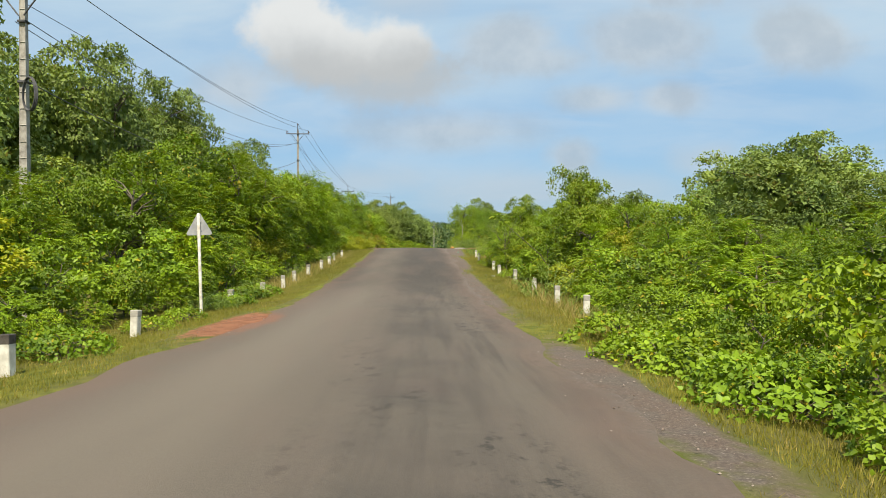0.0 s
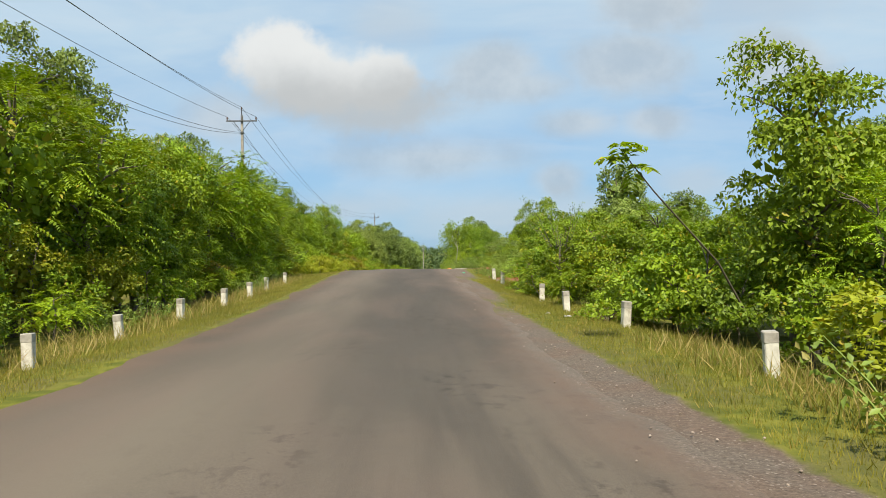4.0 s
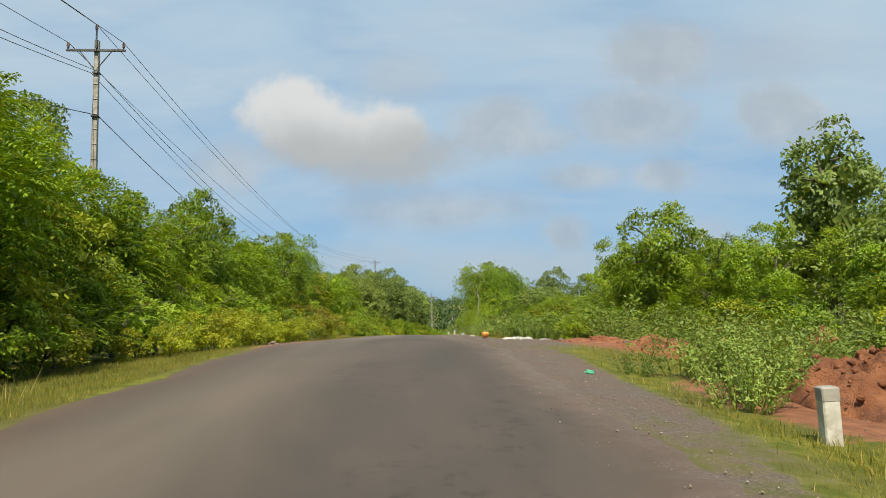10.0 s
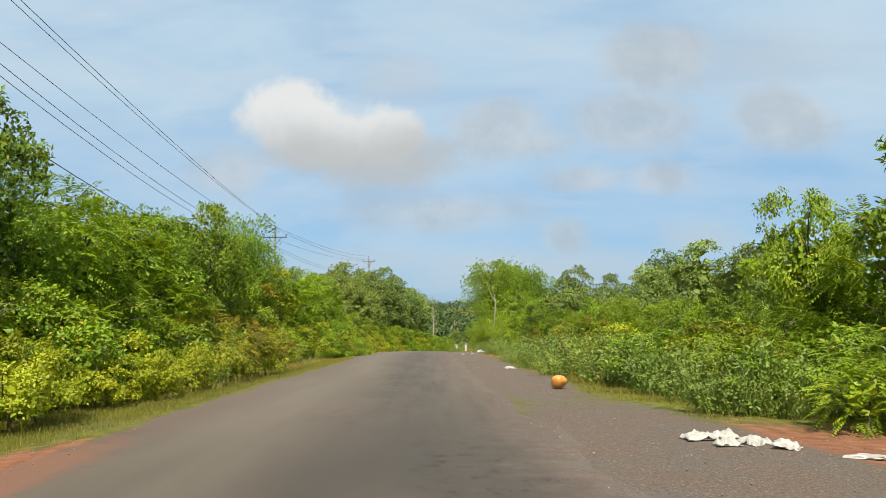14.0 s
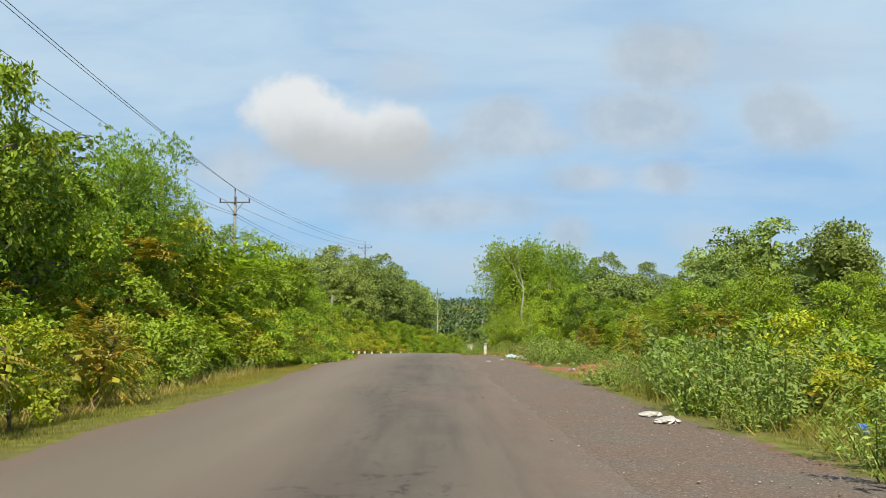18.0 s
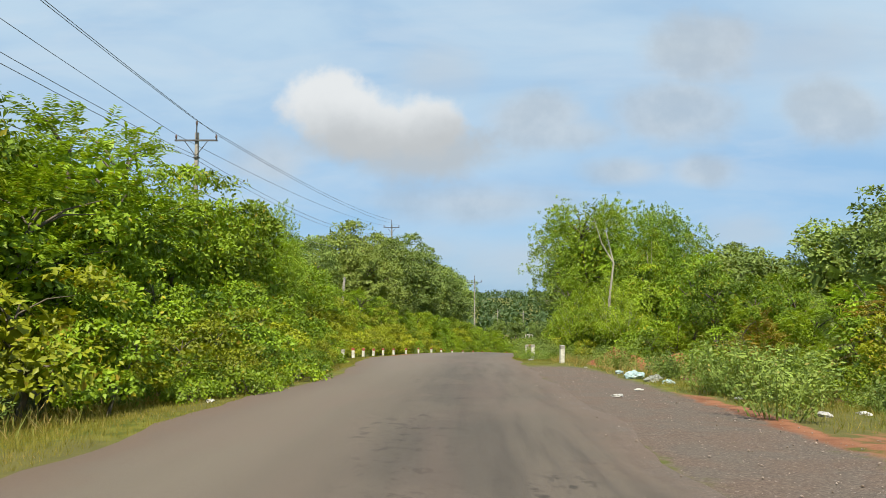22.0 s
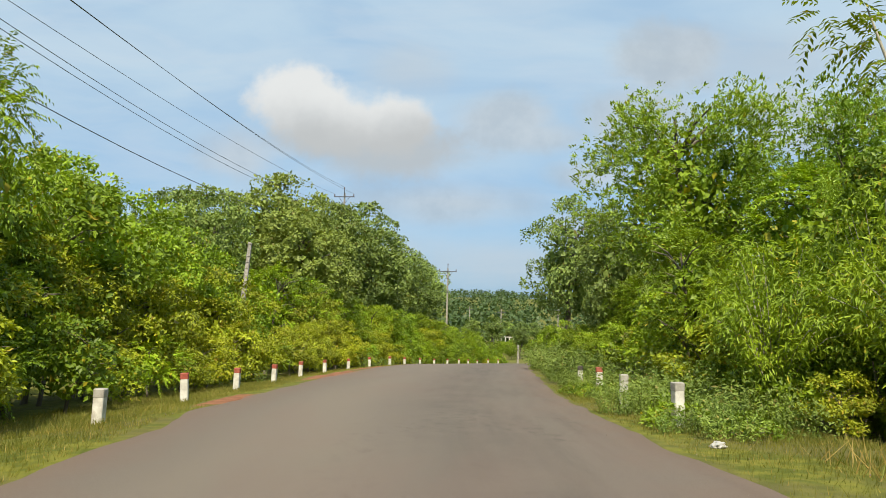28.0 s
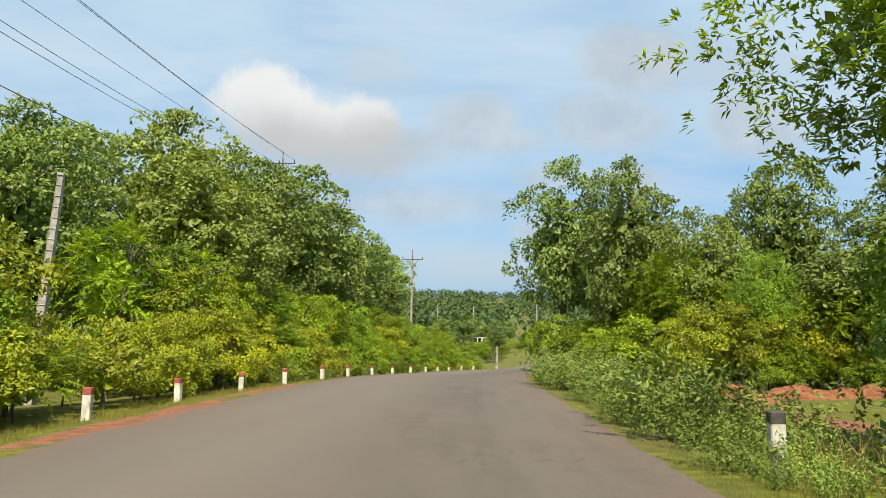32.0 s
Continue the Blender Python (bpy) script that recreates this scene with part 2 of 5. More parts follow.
GRASS = leafy("grass_blade", (0.078, 0.094, 0.013), (0.198, 0.194, 0.034), (0.29, 0.225, 0.07), 0.15, 0.3, 0.6, 0.18)
STRAW = leafy("dry_grass", (0.192, 0.163, 0.052), (0.355, 0.289, 0.118), (0.163, 0.185, 0.037), 0.3, 0.3, 0.6, 0.18)


def bark_material(name, dark, light):
    m, N = material(name)
    at = N.scaled(place_of(N), 6, 6, 1.4)
    n = N.noise(at, 3.0, 6.0, 0.6)
    finish(N, N.mix(n, dark, light), 0.85, bump(N, n, 0.6, 0.02))
    return m


BARK = bark_material("bark", (0.053, 0.042, 0.03), (0.167, 0.144, 0.114))
BARK_PALE = bark_material("pale_bark", (0.19, 0.175, 0.137), (0.418, 0.395, 0.334))


def loose_stone(N, at):
    """Brown grit with a few paler stones."""
    grain = N.noise(at, 30.0, 5.0, 0.75)
    patch = N.ramp(N.noise(at, 1.1, 4.0, 0.6), 0.38, 0.62)
    col = N.mix(N.ramp(grain, 0.3, 0.7), (0.078, 0.064, 0.055), (0.160, 0.133, 0.115))
    col = N.mix(N.math("MULTIPLY", patch, 0.42), col, N.mix(N.ramp(grain, 0.3, 0.7), (0.096, 0.059, 0.044), (0.187, 0.120, 0.090)))
    for scale, size, tone in ((24.0, 0.24, (0.287, 0.248, 0.222)), (55.0, 0.26, (0.252, 0.213, 0.187)), (38.0, 0.22, (0.048, 0.037, 0.031))):
        cell = N.add("ShaderNodeTexVoronoi", Scale=scale)
        N.link(at, cell.inputs["Vector"])
        parts = N.add("ShaderNodeSeparateColor")
        N.link(cell.outputs["Color"], parts.inputs[0])
        some = N.math("MULTIPLY", N.math("LESS_THAN", cell.outputs["Distance"], size), N.math("GREATER_THAN", parts.outputs[0], 0.66))
        col = N.mix(N.math("MULTIPLY", some, 0.6), col, tone)
    return col


def ground_material():
    m, N = material("verge_earth")
    at = place_of(N)
    red = N.add("ShaderNodeAttribute", attribute_name="laterite").outputs["Fac"]
    stony = N.add("ShaderNodeAttribute", attribute_name="gravel").outputs["Fac"]
    big, mid, small = N.noise(at, 0.5, 4.0), N.noise(at, 3.5, 5.0), N.noise(at, 40.0, 4.0, 0.7)
    turf = N.mix(N.ramp(mid, 0.35, 0.68), (0.078, 0.096, 0.013), (0.170, 0.170, 0.027))
    turf = N.mix(N.math("MULTIPLY", N.ramp(big, 0.42, 0.62), 0.7), turf, (0.113, 0.100, 0.039))
    soil = N.mix(N.ramp(mid, 0.3, 0.7), (0.172, 0.073, 0.041), (0.285, 0.129, 0.073))
    soil = N.mix(N.math("MULTIPLY", N.ramp(small, 0.5, 0.75), 0.5), soil, (0.125, 0.053, 0.031))
    stone = loose_stone(N, at)
    ragged = N.math("MULTIPLY", N.math("SUBTRACT", mid, 0.5), 0.9)
    col = N.mix(N.ramp(N.math("ADD", red, ragged), 0.35, 0.6), turf, soil)
    col = N.mix(N.ramp(N.math("ADD", stony, N.math("MULTIPLY", ragged, 0.8)), 0.35, 0.65), col, stone)
    height = N.math("ADD", N.math("MULTIPLY", mid, 0.6), N.math("MULTIPLY", small, 0.4))
    finish(N, col, 0.95, bump(N, height, 0.8, 0.06), spec=0.2)
    return m


def road_material():
    m, N = material("worn_asphalt")
    at = place_of(N)
    uv = N.add("ShaderNodeUVMap", uv_map="UVMap").outputs[0]
    sides = N.add("ShaderNodeSeparateXYZ")
    N.link(uv, sides.inputs[0])
    lat = sides.outputs[0]
    v = sides.outputs[1]
    grit = N.noise(at, 95.0, 3.0, 0.75)
    coarse = N.noise(at, 22.0, 4.0, 0.7)
    blot = N.noise(at, 0.5, 5.0, 0.6)
    sway = N.math("MULTIPLY", N.math("SUBTRACT", N.noise(N.scaled(uv, 0.0, 0.09, 1.0), 1.0, 2.0), 0.5), 0.35)
    place = N.math("ADD", lat, sway)

    def band(a, b, soft):
        """One inside a lengthwise strip of the road, nought outside it."""
        return N.math("MULTIPLY", N.ramp(place, a - soft, a + soft), N.math("SUBTRACT", 1.0, N.ramp(place, b - soft, b + soft)))

    col = N.mix(N.ramp(grit, 0.3, 0.75), (0.074, 0.060, 0.049), (0.150, 0.127, 0.103))
    # one stretch is darker, the last one newer and paler
    old_or_darker = N.math("MULTIPLY", N.ramp(v, 22.0, 33.0), N.math("SUBTRACT", 1.0, N.ramp(v, 70.0, 86.0)))
    col = N.mix(N.math("MULTIPLY", old_or_darker, 0.8), col, (0.054, 0.045, 0.038))
    later = N.ramp(v, 112.0, 130.0)
    col = N.mix(N.math("MULTIPLY", later, 0.5), col, N.mix(N.ramp(grit, 0.3, 0.75), (0.117, 0.100, 0.087), (0.187, 0.161, 0.141)))
    worn = N.math("SUBTRACT", 1.0, N.math("MULTIPLY", later, 0.55))
    # pale dusty wheel paths and the darker tarry lane between them
    along = N.ramp(N.noise(N.scaled(uv, 1.6, 0.05, 1.0), 1.0, 4.0, 0.55), 0.30, 0.68)
    pale = N.math("MULTIPLY", band(-0.75, -0.12, 0.22), N.math("ADD", 0.35, N.math("MULTIPLY", along, 0.65)))
    col = N.mix(N.math("MULTIPLY", pale, 0.5), col, (0.178, 0.150, 0.120))
    tar = N.math("MULTIPLY", band(0.104, 0.539, 0.122), N.math("ADD", 0.35, N.math("MULTIPLY", N.ramp(blot, 0.4, 0.6), 0.65)))
    col = N.mix(N.math("MULTIPLY", N.math("MULTIPLY", tar, worn), 0.62), col, (0.057, 0.050, 0.044))
    streaks = N.ramp(N.noise(N.scaled(uv, 10.0, 0.22, 1.0), 1.0, 5.0, 0.6), 0.40, 0.70)
    crumble = N.math("MULTIPLY", N.math("MULTIPLY", N.ramp(lat, -0.2, 0.4), streaks), worn)
    col = N.mix(N.math("MULTIPLY", crumble, 0.68), col, (0.059, 0.050, 0.043))
    # scabbed patches where the surface has ravelled
    scab = N.math("MULTIPLY", N.ramp(N.noise(N.scaled(uv, 14.0, 3.2, 1.0), 1.0, 6.0, 0.75), 0.53, 0.60), N.ramp(N.noise(N.scaled(uv, 1.8, 0.16, 1.0), 1.0, 3.0, 0.6), 0.47, 0.62))
    col = N.mix(N.math("MULTIPLY", N.math("MULTIPLY", scab, worn), N.math("MULTIPLY", N.ramp(lat, -0.5, 0.3), 0.9)), col, (0.035, 0.030, 0.026))
    dust = N.ramp(N.noise(N.scaled(uv, 1.2, 0.11, 1.0), 1.1, 4.0, 0.6, 0.6), 0.42, 0.70)
    col = N.mix(N.math("MULTIPLY", dust, 0.32), col, (0.150, 0.106, 0.089))
    rim = N.ramp(N.math("ADD", N.math("ABSOLUTE", lat), N.math("MULTIPLY", N.math("SUBTRACT", N.noise(N.scaled(uv, 1.5, 0.5, 1.0), 1.6, 5.0, 0.6), 0.5), 0.55)), 0.66, 1.08)
    col = N.mix(N.math("MULTIPLY", rim, 0.5), col, N.mix(coarse, (0.100, 0.063, 0.049), (0.187, 0.122, 0.092)))
    # red soil and loose stone trodden over the edges
    red = N.add("ShaderNodeAttribute", attribute_name="laterite").outputs["Fac"]
    stony = N.add("ShaderNodeAttribute", attribute_name="gravel").outputs["Fac"]
    ragged = N.math("MULTIPLY", N.math("SUBTRACT", N.noise(at, 3.5, 5.0), 0.5), 0.9)
    loose = N.ramp(N.math("ADD", stony, ragged), 0.10, 0.72)
    col = N.mix(loose, col, loose_stone(N, at))
    soil = N.mix(coarse, (0.137, 0.059, 0.037), (0.251, 0.125, 0.082))
    col = N.mix(N.math("MULTIPLY", N.ramp(N.math("ADD", red, ragged), 0.3, 0.85), 0.75), col, soil)
    height = N.math("ADD", N.math("MULTIPLY", grit, 0.5), N.math("MULTIPLY", coarse, N.math("ADD", 0.4, crumble)))
    finish(N, col, N.math("ADD", 0.72, N.math("MULTIPLY", grit, 0.2)), bump(N, height, 0.7, 0.014), spec=0.3)
    return m


def plain(name, dark, light, rough, scale=8.0, strength=0.3, depth=0.01, metal=0.0, stain=None):
    m, N = material(name)
    at = place_of(N)
    a, b = N.noise(at, scale, 5.0, 0.6), N.noise(at, scale * 9, 3.0, 0.7)
    col = N.mix(N.ramp(a, 0.3, 0.7), dark, light)
    if stain:
        col = N.mix(N.math("MULTIPLY", N.ramp(N.noise(at, scale * 0.7, 6.0, 0.7), 0.5, 0.72), 0.75), col, stain)
    finish(N, col, rough, bump(N, b, strength, depth), metal)
    return m


WHITE_PAINT = plain("weathered_white_paint", (0.413, 0.396, 0.353), (0.619, 0.611, 0.568), 0.8, 6.0, 0.4, 0.006, 0.0, (0.284, 0.241, 0.189))
CONCRETE = plain("aged_concrete", (0.228, 0.213, 0.19), (0.365, 0.35, 0.319), 0.9, 5.0, 0.5, 0.008, 0.0, (0.122, 0.106, 0.091))
DARK_PAINT = plain("blackened_paint", (0.027, 0.023, 0.021), (0.076, 0.065, 0.057), 0.85, 9.0)
RED_PAINT = plain("faded_red_paint", (0.228, 0.042, 0.027), (0.342, 0.091, 0.061), 0.8, 9.0, 0.3, 0.006, 0.0, (0.152, 0.091, 0.068))
STEEL = plain("galvanised_steel", (0.42, 0.43, 0.44), (0.58, 0.59, 0.60), 0.45, 5.0, 0.2, 0.004, 0.7)
SIGN_BACK = plain("grey_sign_back", (0.274, 0.281, 0.296), (0.365, 0.372, 0.388), 0.5, 4.0, 0.1, 0.002, 0.25)
DARK_STEEL = plain("dark_weathered_steel", (0.053, 0.053, 0.057), (0.114, 0.114, 0.118), 0.6, 6.0, 0.2, 0.004, 0.4)
PORCELAIN = plain("brown_porcelain", (0.076, 0.046, 0.038), (0.152, 0.106, 0.084), 0.25, 6.0, 0.05, 0.002)
CABLE = plain("black_cable", (0.038, 0.038, 0.042), (0.076, 0.076, 0.08), 0.6, 6.0)
SOIL = plain("red_laterite", (0.25, 0.088, 0.038), (0.43, 0.17, 0.075), 0.97, 4.0, 1.0, 0.09, 0.0, (0.114, 0.049, 0.03))
STONE = plain("rubble_stone", (0.122, 0.084, 0.065), (0.236, 0.179, 0.144), 0.9, 7.0, 0.7, 0.02)
PEBBLE = plain("pale_pebble", (0.13, 0.095, 0.075), (0.36, 0.30, 0.26), 0.9, 6.0, 0.4, 0.01)
PLASTIC_WHITE = plain("white_plastic_film", (0.30, 0.292, 0.275), (0.47, 0.462, 0.445), 0.45, 9.0, 0.3, 0.01)
PLASTIC_ORANGE = plain("orange_plastic", (0.547, 0.213, 0.038), (0.646, 0.342, 0.091), 0.4, 7.0, 0.3, 0.01)
PLASTIC_BLUE = plain("blue_plastic", (0.03, 0.106, 0.38), (0.076, 0.198, 0.517), 0.4, 7.0, 0.3, 0.01)
PLASTIC_GREEN = plain("green_plastic", (0.023, 0.228, 0.122), (0.061, 0.342, 0.205), 0.35, 7.0, 0.2, 0.01)
PLASTIC_MINT = plain("pale_green_plastic", (0.22, 0.34, 0.36), (0.42, 0.50, 0.52), 0.4, 9.0, 0.6, 0.03)
PLASTIC_GREY = plain("soiled_grey_plastic", (0.11, 0.12, 0.10), (0.34, 0.35, 0.31), 0.5, 11.0, 0.6, 0.03)
GROUND_MAT, ROAD_MAT = ground_material(), road_material()

# ---- mesh helpers ----
def mesh_of(name, verts, faces, smooth=False):
    me = bpy.data.meshes.new(name)
    verts, faces = np.asarray(verts, np.float32), np.asarray(faces, np.int32)
    k = faces.shape[1]
    me.vertices.add(len(verts))
    me.vertices.foreach_set("co", verts.ravel())
    me.loops.add(faces.size)
    me.loops.foreach_set("vertex_index", faces.ravel())
    me.polygons.add(len(faces))
    me.polygons.foreach_set("loop_start", np.arange(0, faces.size, k, dtype=np.int32))
    if smooth:
        me.polygons.foreach_set("use_smooth", np.ones(len(faces), bool))
    me.update(calc_edges=True)
    me.validate()
    return me


def part(name, shape, mat, parent=None, label=""):
    """One mesh object, from a bmesh or a mesh, under a thing or a part."""
    if isinstance(shape, bmesh.types.BMesh):
        me = bpy.data.meshes.new(name)
        shape.to_mesh(me)
        shape.free()
        shape = me
    if not shape.materials:
        shape.materials.append(mat)
    ob = new(name, shape)
    if parent is not None:
        ob.parent = parent
    return tagged(ob, label)


def tube(points, radii, sides=6):
    """A tapered round stem along the given points."""
    verts, faces = [], []
    pts = [Vector(p) for p in points]
    for i, p in enumerate(pts):
        way = (pts[min(i + 1, len(pts) - 1)] - pts[max(i - 1, 0)]).normalized()
        a = way.cross(Vector((0.3, 1, 0.1))).normalized()
        b = way.cross(a)
        for k in range(sides):
            w = 2 * math.pi * k / sides
            verts.append(p + (a * math.cos(w) + b * math.sin(w)) * radii[i])
        if i:
            for k in range(sides):
                j = (k + 1) % sides
                faces.append(((i - 1) * sides + k, (i - 1) * sides + j, i * sides + j, i * sides + k))
    return np.array(verts), np.array(faces)


def tube_bm(points, radii, sides=10):
    v, f = tube(points, radii, sides)
    return mesh_of("tube", v, f, True)


def join(pieces):
    verts, faces, base = [], [], 0
    for v, f in pieces:
        verts.append(v)
        faces.append(f + base)
        base += len(v)
    return np.concatenate(verts), np.concatenate(faces)


def box_bm(sx, sy, sz, z=0.0, bevel=0.0, x=0.0, y=0.0):
    bm = bmesh.new()
    bmesh.ops.create_cube(bm, size=1, matrix=Matrix.Translation((x, y, z + sz / 2)) @ Matrix.Diagonal((sx, sy, sz, 1)))
    if bevel:
        bmesh.ops.bevel(bm, geom=bm.edges[:], offset=bevel, segments=1, affect="EDGES")
    return bm


def unit(v):
    return v / np.maximum(np.linalg.norm(v, axis=-1, keepdims=True), 1e-6)


def leaves(base, way, normal, length, width):
    """Folded leaves, two faces each."""
    way = unit(way)
    side = unit(np.cross(way, normal))
    lift = np.cross(side, way)
    n = len(base)
    L, B = length[:, None], width[:, None]
    mid = base + way * L * 0.45 + lift * B * 0.12
    verts = np.stack([base, mid - side * B / 2, base + way * L - lift * L * 0.12, mid + side * B / 2], 1).reshape(-1, 3)
    i = np.arange(n)[:, None] * 4
    faces = np.concatenate([i + [0, 1, 2], i + [0, 2, 3]], 0)
    return verts, faces


def spray(rng, centres, outward, count, size, leaf, slim, droop, flat=(1.55, 1.55, 0.95)):
    """Clumps of leaves: a shell of leaves over each clump that look out and up."""
    c = np.repeat(centres, count, 0)
    o = np.repeat(outward, count, 0)
    n = len(c)
    q = unit(rng.normal(0, 1, (n, 3)) + o * 0.75 + [0, 0, 0.35])
    off = q * (rng.uniform(0.35, 1.0, n) ** 0.5 * np.repeat(size, count))[:, None] * flat
    way = unit(q * 0.45 + rng.normal(0, 0.55, (n, 3)) + [0, 0, -droop])
    nor = q + o * 0.35 + rng.normal(0, 0.3, (n, 3)) + [0, 0, 0.45]
    ln = leaf * rng.uniform(0.65, 1.3, n)
    return leaves(c + off, way, nor, ln, ln * slim)


def inner(rng, n, rx, rz, zc, size):
    """Large shaded leaves that fill the inside of a crown."""
    o = unit(rng.normal(0, 1, (n, 3)))
    r = rng.uniform(0.02, 0.45, n) ** 0.5
    at = o * r[:, None] * [rx, rx, rz] + [0, 0, zc]
    ln = size * rng.uniform(0.6, 1.2, n)
    return leaves(at, rng.normal(0, 1, (n, 3)), o + rng.normal(0, 0.5, (n, 3)), ln, ln * 0.75)


def fronds(rng, centres, outward, length, pairs, leaf, slim, droop):
    """Feathered leaves: leaflets in pairs along an arching stalk."""
    n = len(centres)
    way = unit(outward * 0.9 + rng.normal(0, 0.55, (n, 3)) + [0, 0, 0.15])
    ln = length * rng.uniform(0.6, 1.2, n)
    side = unit(np.cross(way, [0, 0, 1.0]))
    out = []
    for k in range(pairs):
        s = (k + 0.6) / pairs
        at = centres + way * (ln * s)[:, None] + np.array([0, 0, -1.0]) * (ln * droop * s * s)[:, None]
        fwd = unit(way + np.array([0, 0, -2.0]) * droop * s)
        for sign in (-1, 1):
            w = fwd * 0.55 + side * sign + rng.normal(0, 0.12, (n, 3)) + [0, 0, -0.15]
            taper = leaf * (1.1 - 0.5 * abs(s - 0.35)) * rng.uniform(0.85, 1.15, n)
            out.append(leaves(at, w, np.cross(side * sign, fwd) * sign * 0.2 + [0, 0, 1.0] + rng.normal(0, 0.2, (n, 3)), taper, taper * slim))
    return join(out)


def lobes(rng, n, rx, rz, zc, low=-0.5, deep=0.6):
    """Places over and inside an uneven rounded crown, and the way outward at each."""
    o = unit(rng.normal(0, 1, (n * 3, 3)))
    o = o[o[:, 2] > low][:n * 5 // 4]
    bumps = unit(rng.normal(0, 1, (9, 3)))
    bumps[0] = unit(np.array([rng.normal(0, 0.3), rng.normal(0, 0.3), 1.0]))
    swell = 0.66 + 0.44 * np.max(np.clip(o @ bumps.T, 0, 1) ** 5, axis=1)
    r = swell * rng.uniform(deep, 1.0, len(o)) ** 0.6
    # gaps that let one see into the crown
    gap = sum(np.sin(o @ rng.normal(0, 3.4, 3) + rng.uniform(0, 6.283)) for _ in range(4))
    o, r = o[gap > -1.0], r[gap > -1.0]
    return np.stack([o[:, 0] * rx * r, o[:, 1] * rx * r, zc + o[:, 2] * rz * r], 1), o


def crown(rng, n, each, rx, rz, zc, low=-0.7, bough=0.37):
    """Boughs round a crown, each a rounded tuft of clumps, with hollows between them: places and the way outward."""
    k = np.arange(n) + 0.5
    z = 1 - (1 - low) * k / n
    a = k * 2.39996 + rng.uniform(0, 6.283)
    w = np.sqrt(1 - z * z)
    o = unit(np.stack([w * np.cos(a), w * np.sin(a), z], 1) + rng.normal(0, 0.18, (n, 3)))
    mid = o * rng.uniform(0.42, 0.76, n)[:, None]
    big = rng.uniform(0.7, 1.3, n) * bough
    q = unit(rng.normal(0, 1, (n, each, 3)) + o[:, None] * 0.8 + [0, 0, 0.6])
    at = mid[:, None] + q * (big[:, None] * rng.uniform(0.7, 1.05, (n, each)))[..., None] * [1, 1, 0.75]
    out = unit(q * 0.7 + o[:, None] * 0.5)
    return at.reshape(-1, 3) * [rx, rx, rz] + [0, 0, zc], out.reshape(-1, 3)


def whorls(rng, centres, outward, count, leaf, slim):
    """Leaves that spread like a star from the tip of each twig."""
    c, o = np.repeat(centres, count, 0), np.repeat(outward, count, 0)
    n = len(c)
    way = unit(rng.normal(0, 0.62, (n, 3)) + o * 0.7 + [0, 0, 0.25])
    ln = leaf * rng.uniform(0.6, 1.25, n)
    base = c + way * (ln * 0.25)[:, None] + rng.normal(0, leaf * 0.3, (n, 3))
    return leaves(base, way, o * 0.5 + rng.normal(0, 0.4, (n, 3)) + [0, 0, 0.8], ln, ln * slim)


def limbs(rng, height, reach, n, r0, lean=0.1):
    """A stem that forks into limbs."""
    top = np.array([rng.normal(0, lean) * height, rng.normal(0, lean) * height, height])
    trunk = [np.zeros(3) - [0, 0, 0.3]] + [top * s + [rng.normal(0, 0.03) * height * (s < 1), rng.normal(0, 0.03) * height * (s < 1), 0] for s in (0.25, 0.5, 0.75, 1.0)]
    out = [tube(trunk, [r0 * 1.25, r0, r0 * 0.8, r0 * 0.55, r0 * 0.25], 7)]
    for k in range(n):
        s = rng.uniform(0.35, 0.95)
        start = np.array([np.interp(s, (0, 0.25, 0.5, 0.75, 1), [p[i] for p in trunk]) for i in range(3)])
        a = rng.uniform(0, 2 * math.pi)
        end = start + np.array([math.cos(a) * reach, math.sin(a) * reach, reach * rng.uniform(0.3, 0.9)]) * rng.uniform(0.45, 0.75)
        bend = (start + end) / 2 + [0, 0, reach * 0.1]
        out.append(tube([start, bend, end], [r0 * 0.45, r0 * 0.3, r0 * 0.1], 5))
    return join(out)


class Kind:
    """Some shapes of one kind of plant. The first use of a shape is the shape itself, later ones copy it."""

    def __init__(self, label, category, group=""):
        self.shapes, self.used, self.label, self.category, self.group = [], {}, label, category, group

    def shape(self, name, stems, stem_mat, crown, crown_mat, crown_name="crown", stem_name="trunk"):
        base = new(name)
        tagged(base, self.label, self.category, self.group)
        if stems is not None:
            wood = part(stem_name, mesh_of(stem_name, *stems, smooth=True), stem_mat, base)
            if stem_name != "trunk":
                tagged(wood, kind="stuff")
        part(crown_name, mesh_of(crown_name, *crown), crown_mat, base)
        self.shapes.append(base)

    def plant(self, n, d, y, height, rnd, wide=1.0, own_height=1.0, at=None, sink=0.05):
        ob = self.shapes[n % len(self.shapes)]
        p = ground_at(d, y) if at is None else Vector((at[0], at[1], ground_z(*at)))
        s = height / own_height
        m = pose(p.x, p.y, p.z - sink, rnd.uniform(-4, 4), rnd.uniform(-4, 4), rnd.uniform(0, 360)) @ Matrix.Diagonal((s * wide, s * wide, s, 1))
        if ob in self.used:
            w = self.used[ob]
            return copy_thing(ob, m @ Matrix.Diagonal((1 / w[0], 1 / w[1], 1 / w[2], 1)))
        ob.matrix_basis = m
        self.used[ob] = tuple(ob.scale)
        return ob


# ---- ground, road ----
def spread(stops):
    return np.concatenate([np.arange(a, b, s) for a, b, s in stops])


def bumps_at(x, y, spots, power=4):
    return max([0.0] + [math.exp(-abs((x - a) / rx) ** power - ((y - b) / ry) ** 2) for a, b, rx, ry in spots])


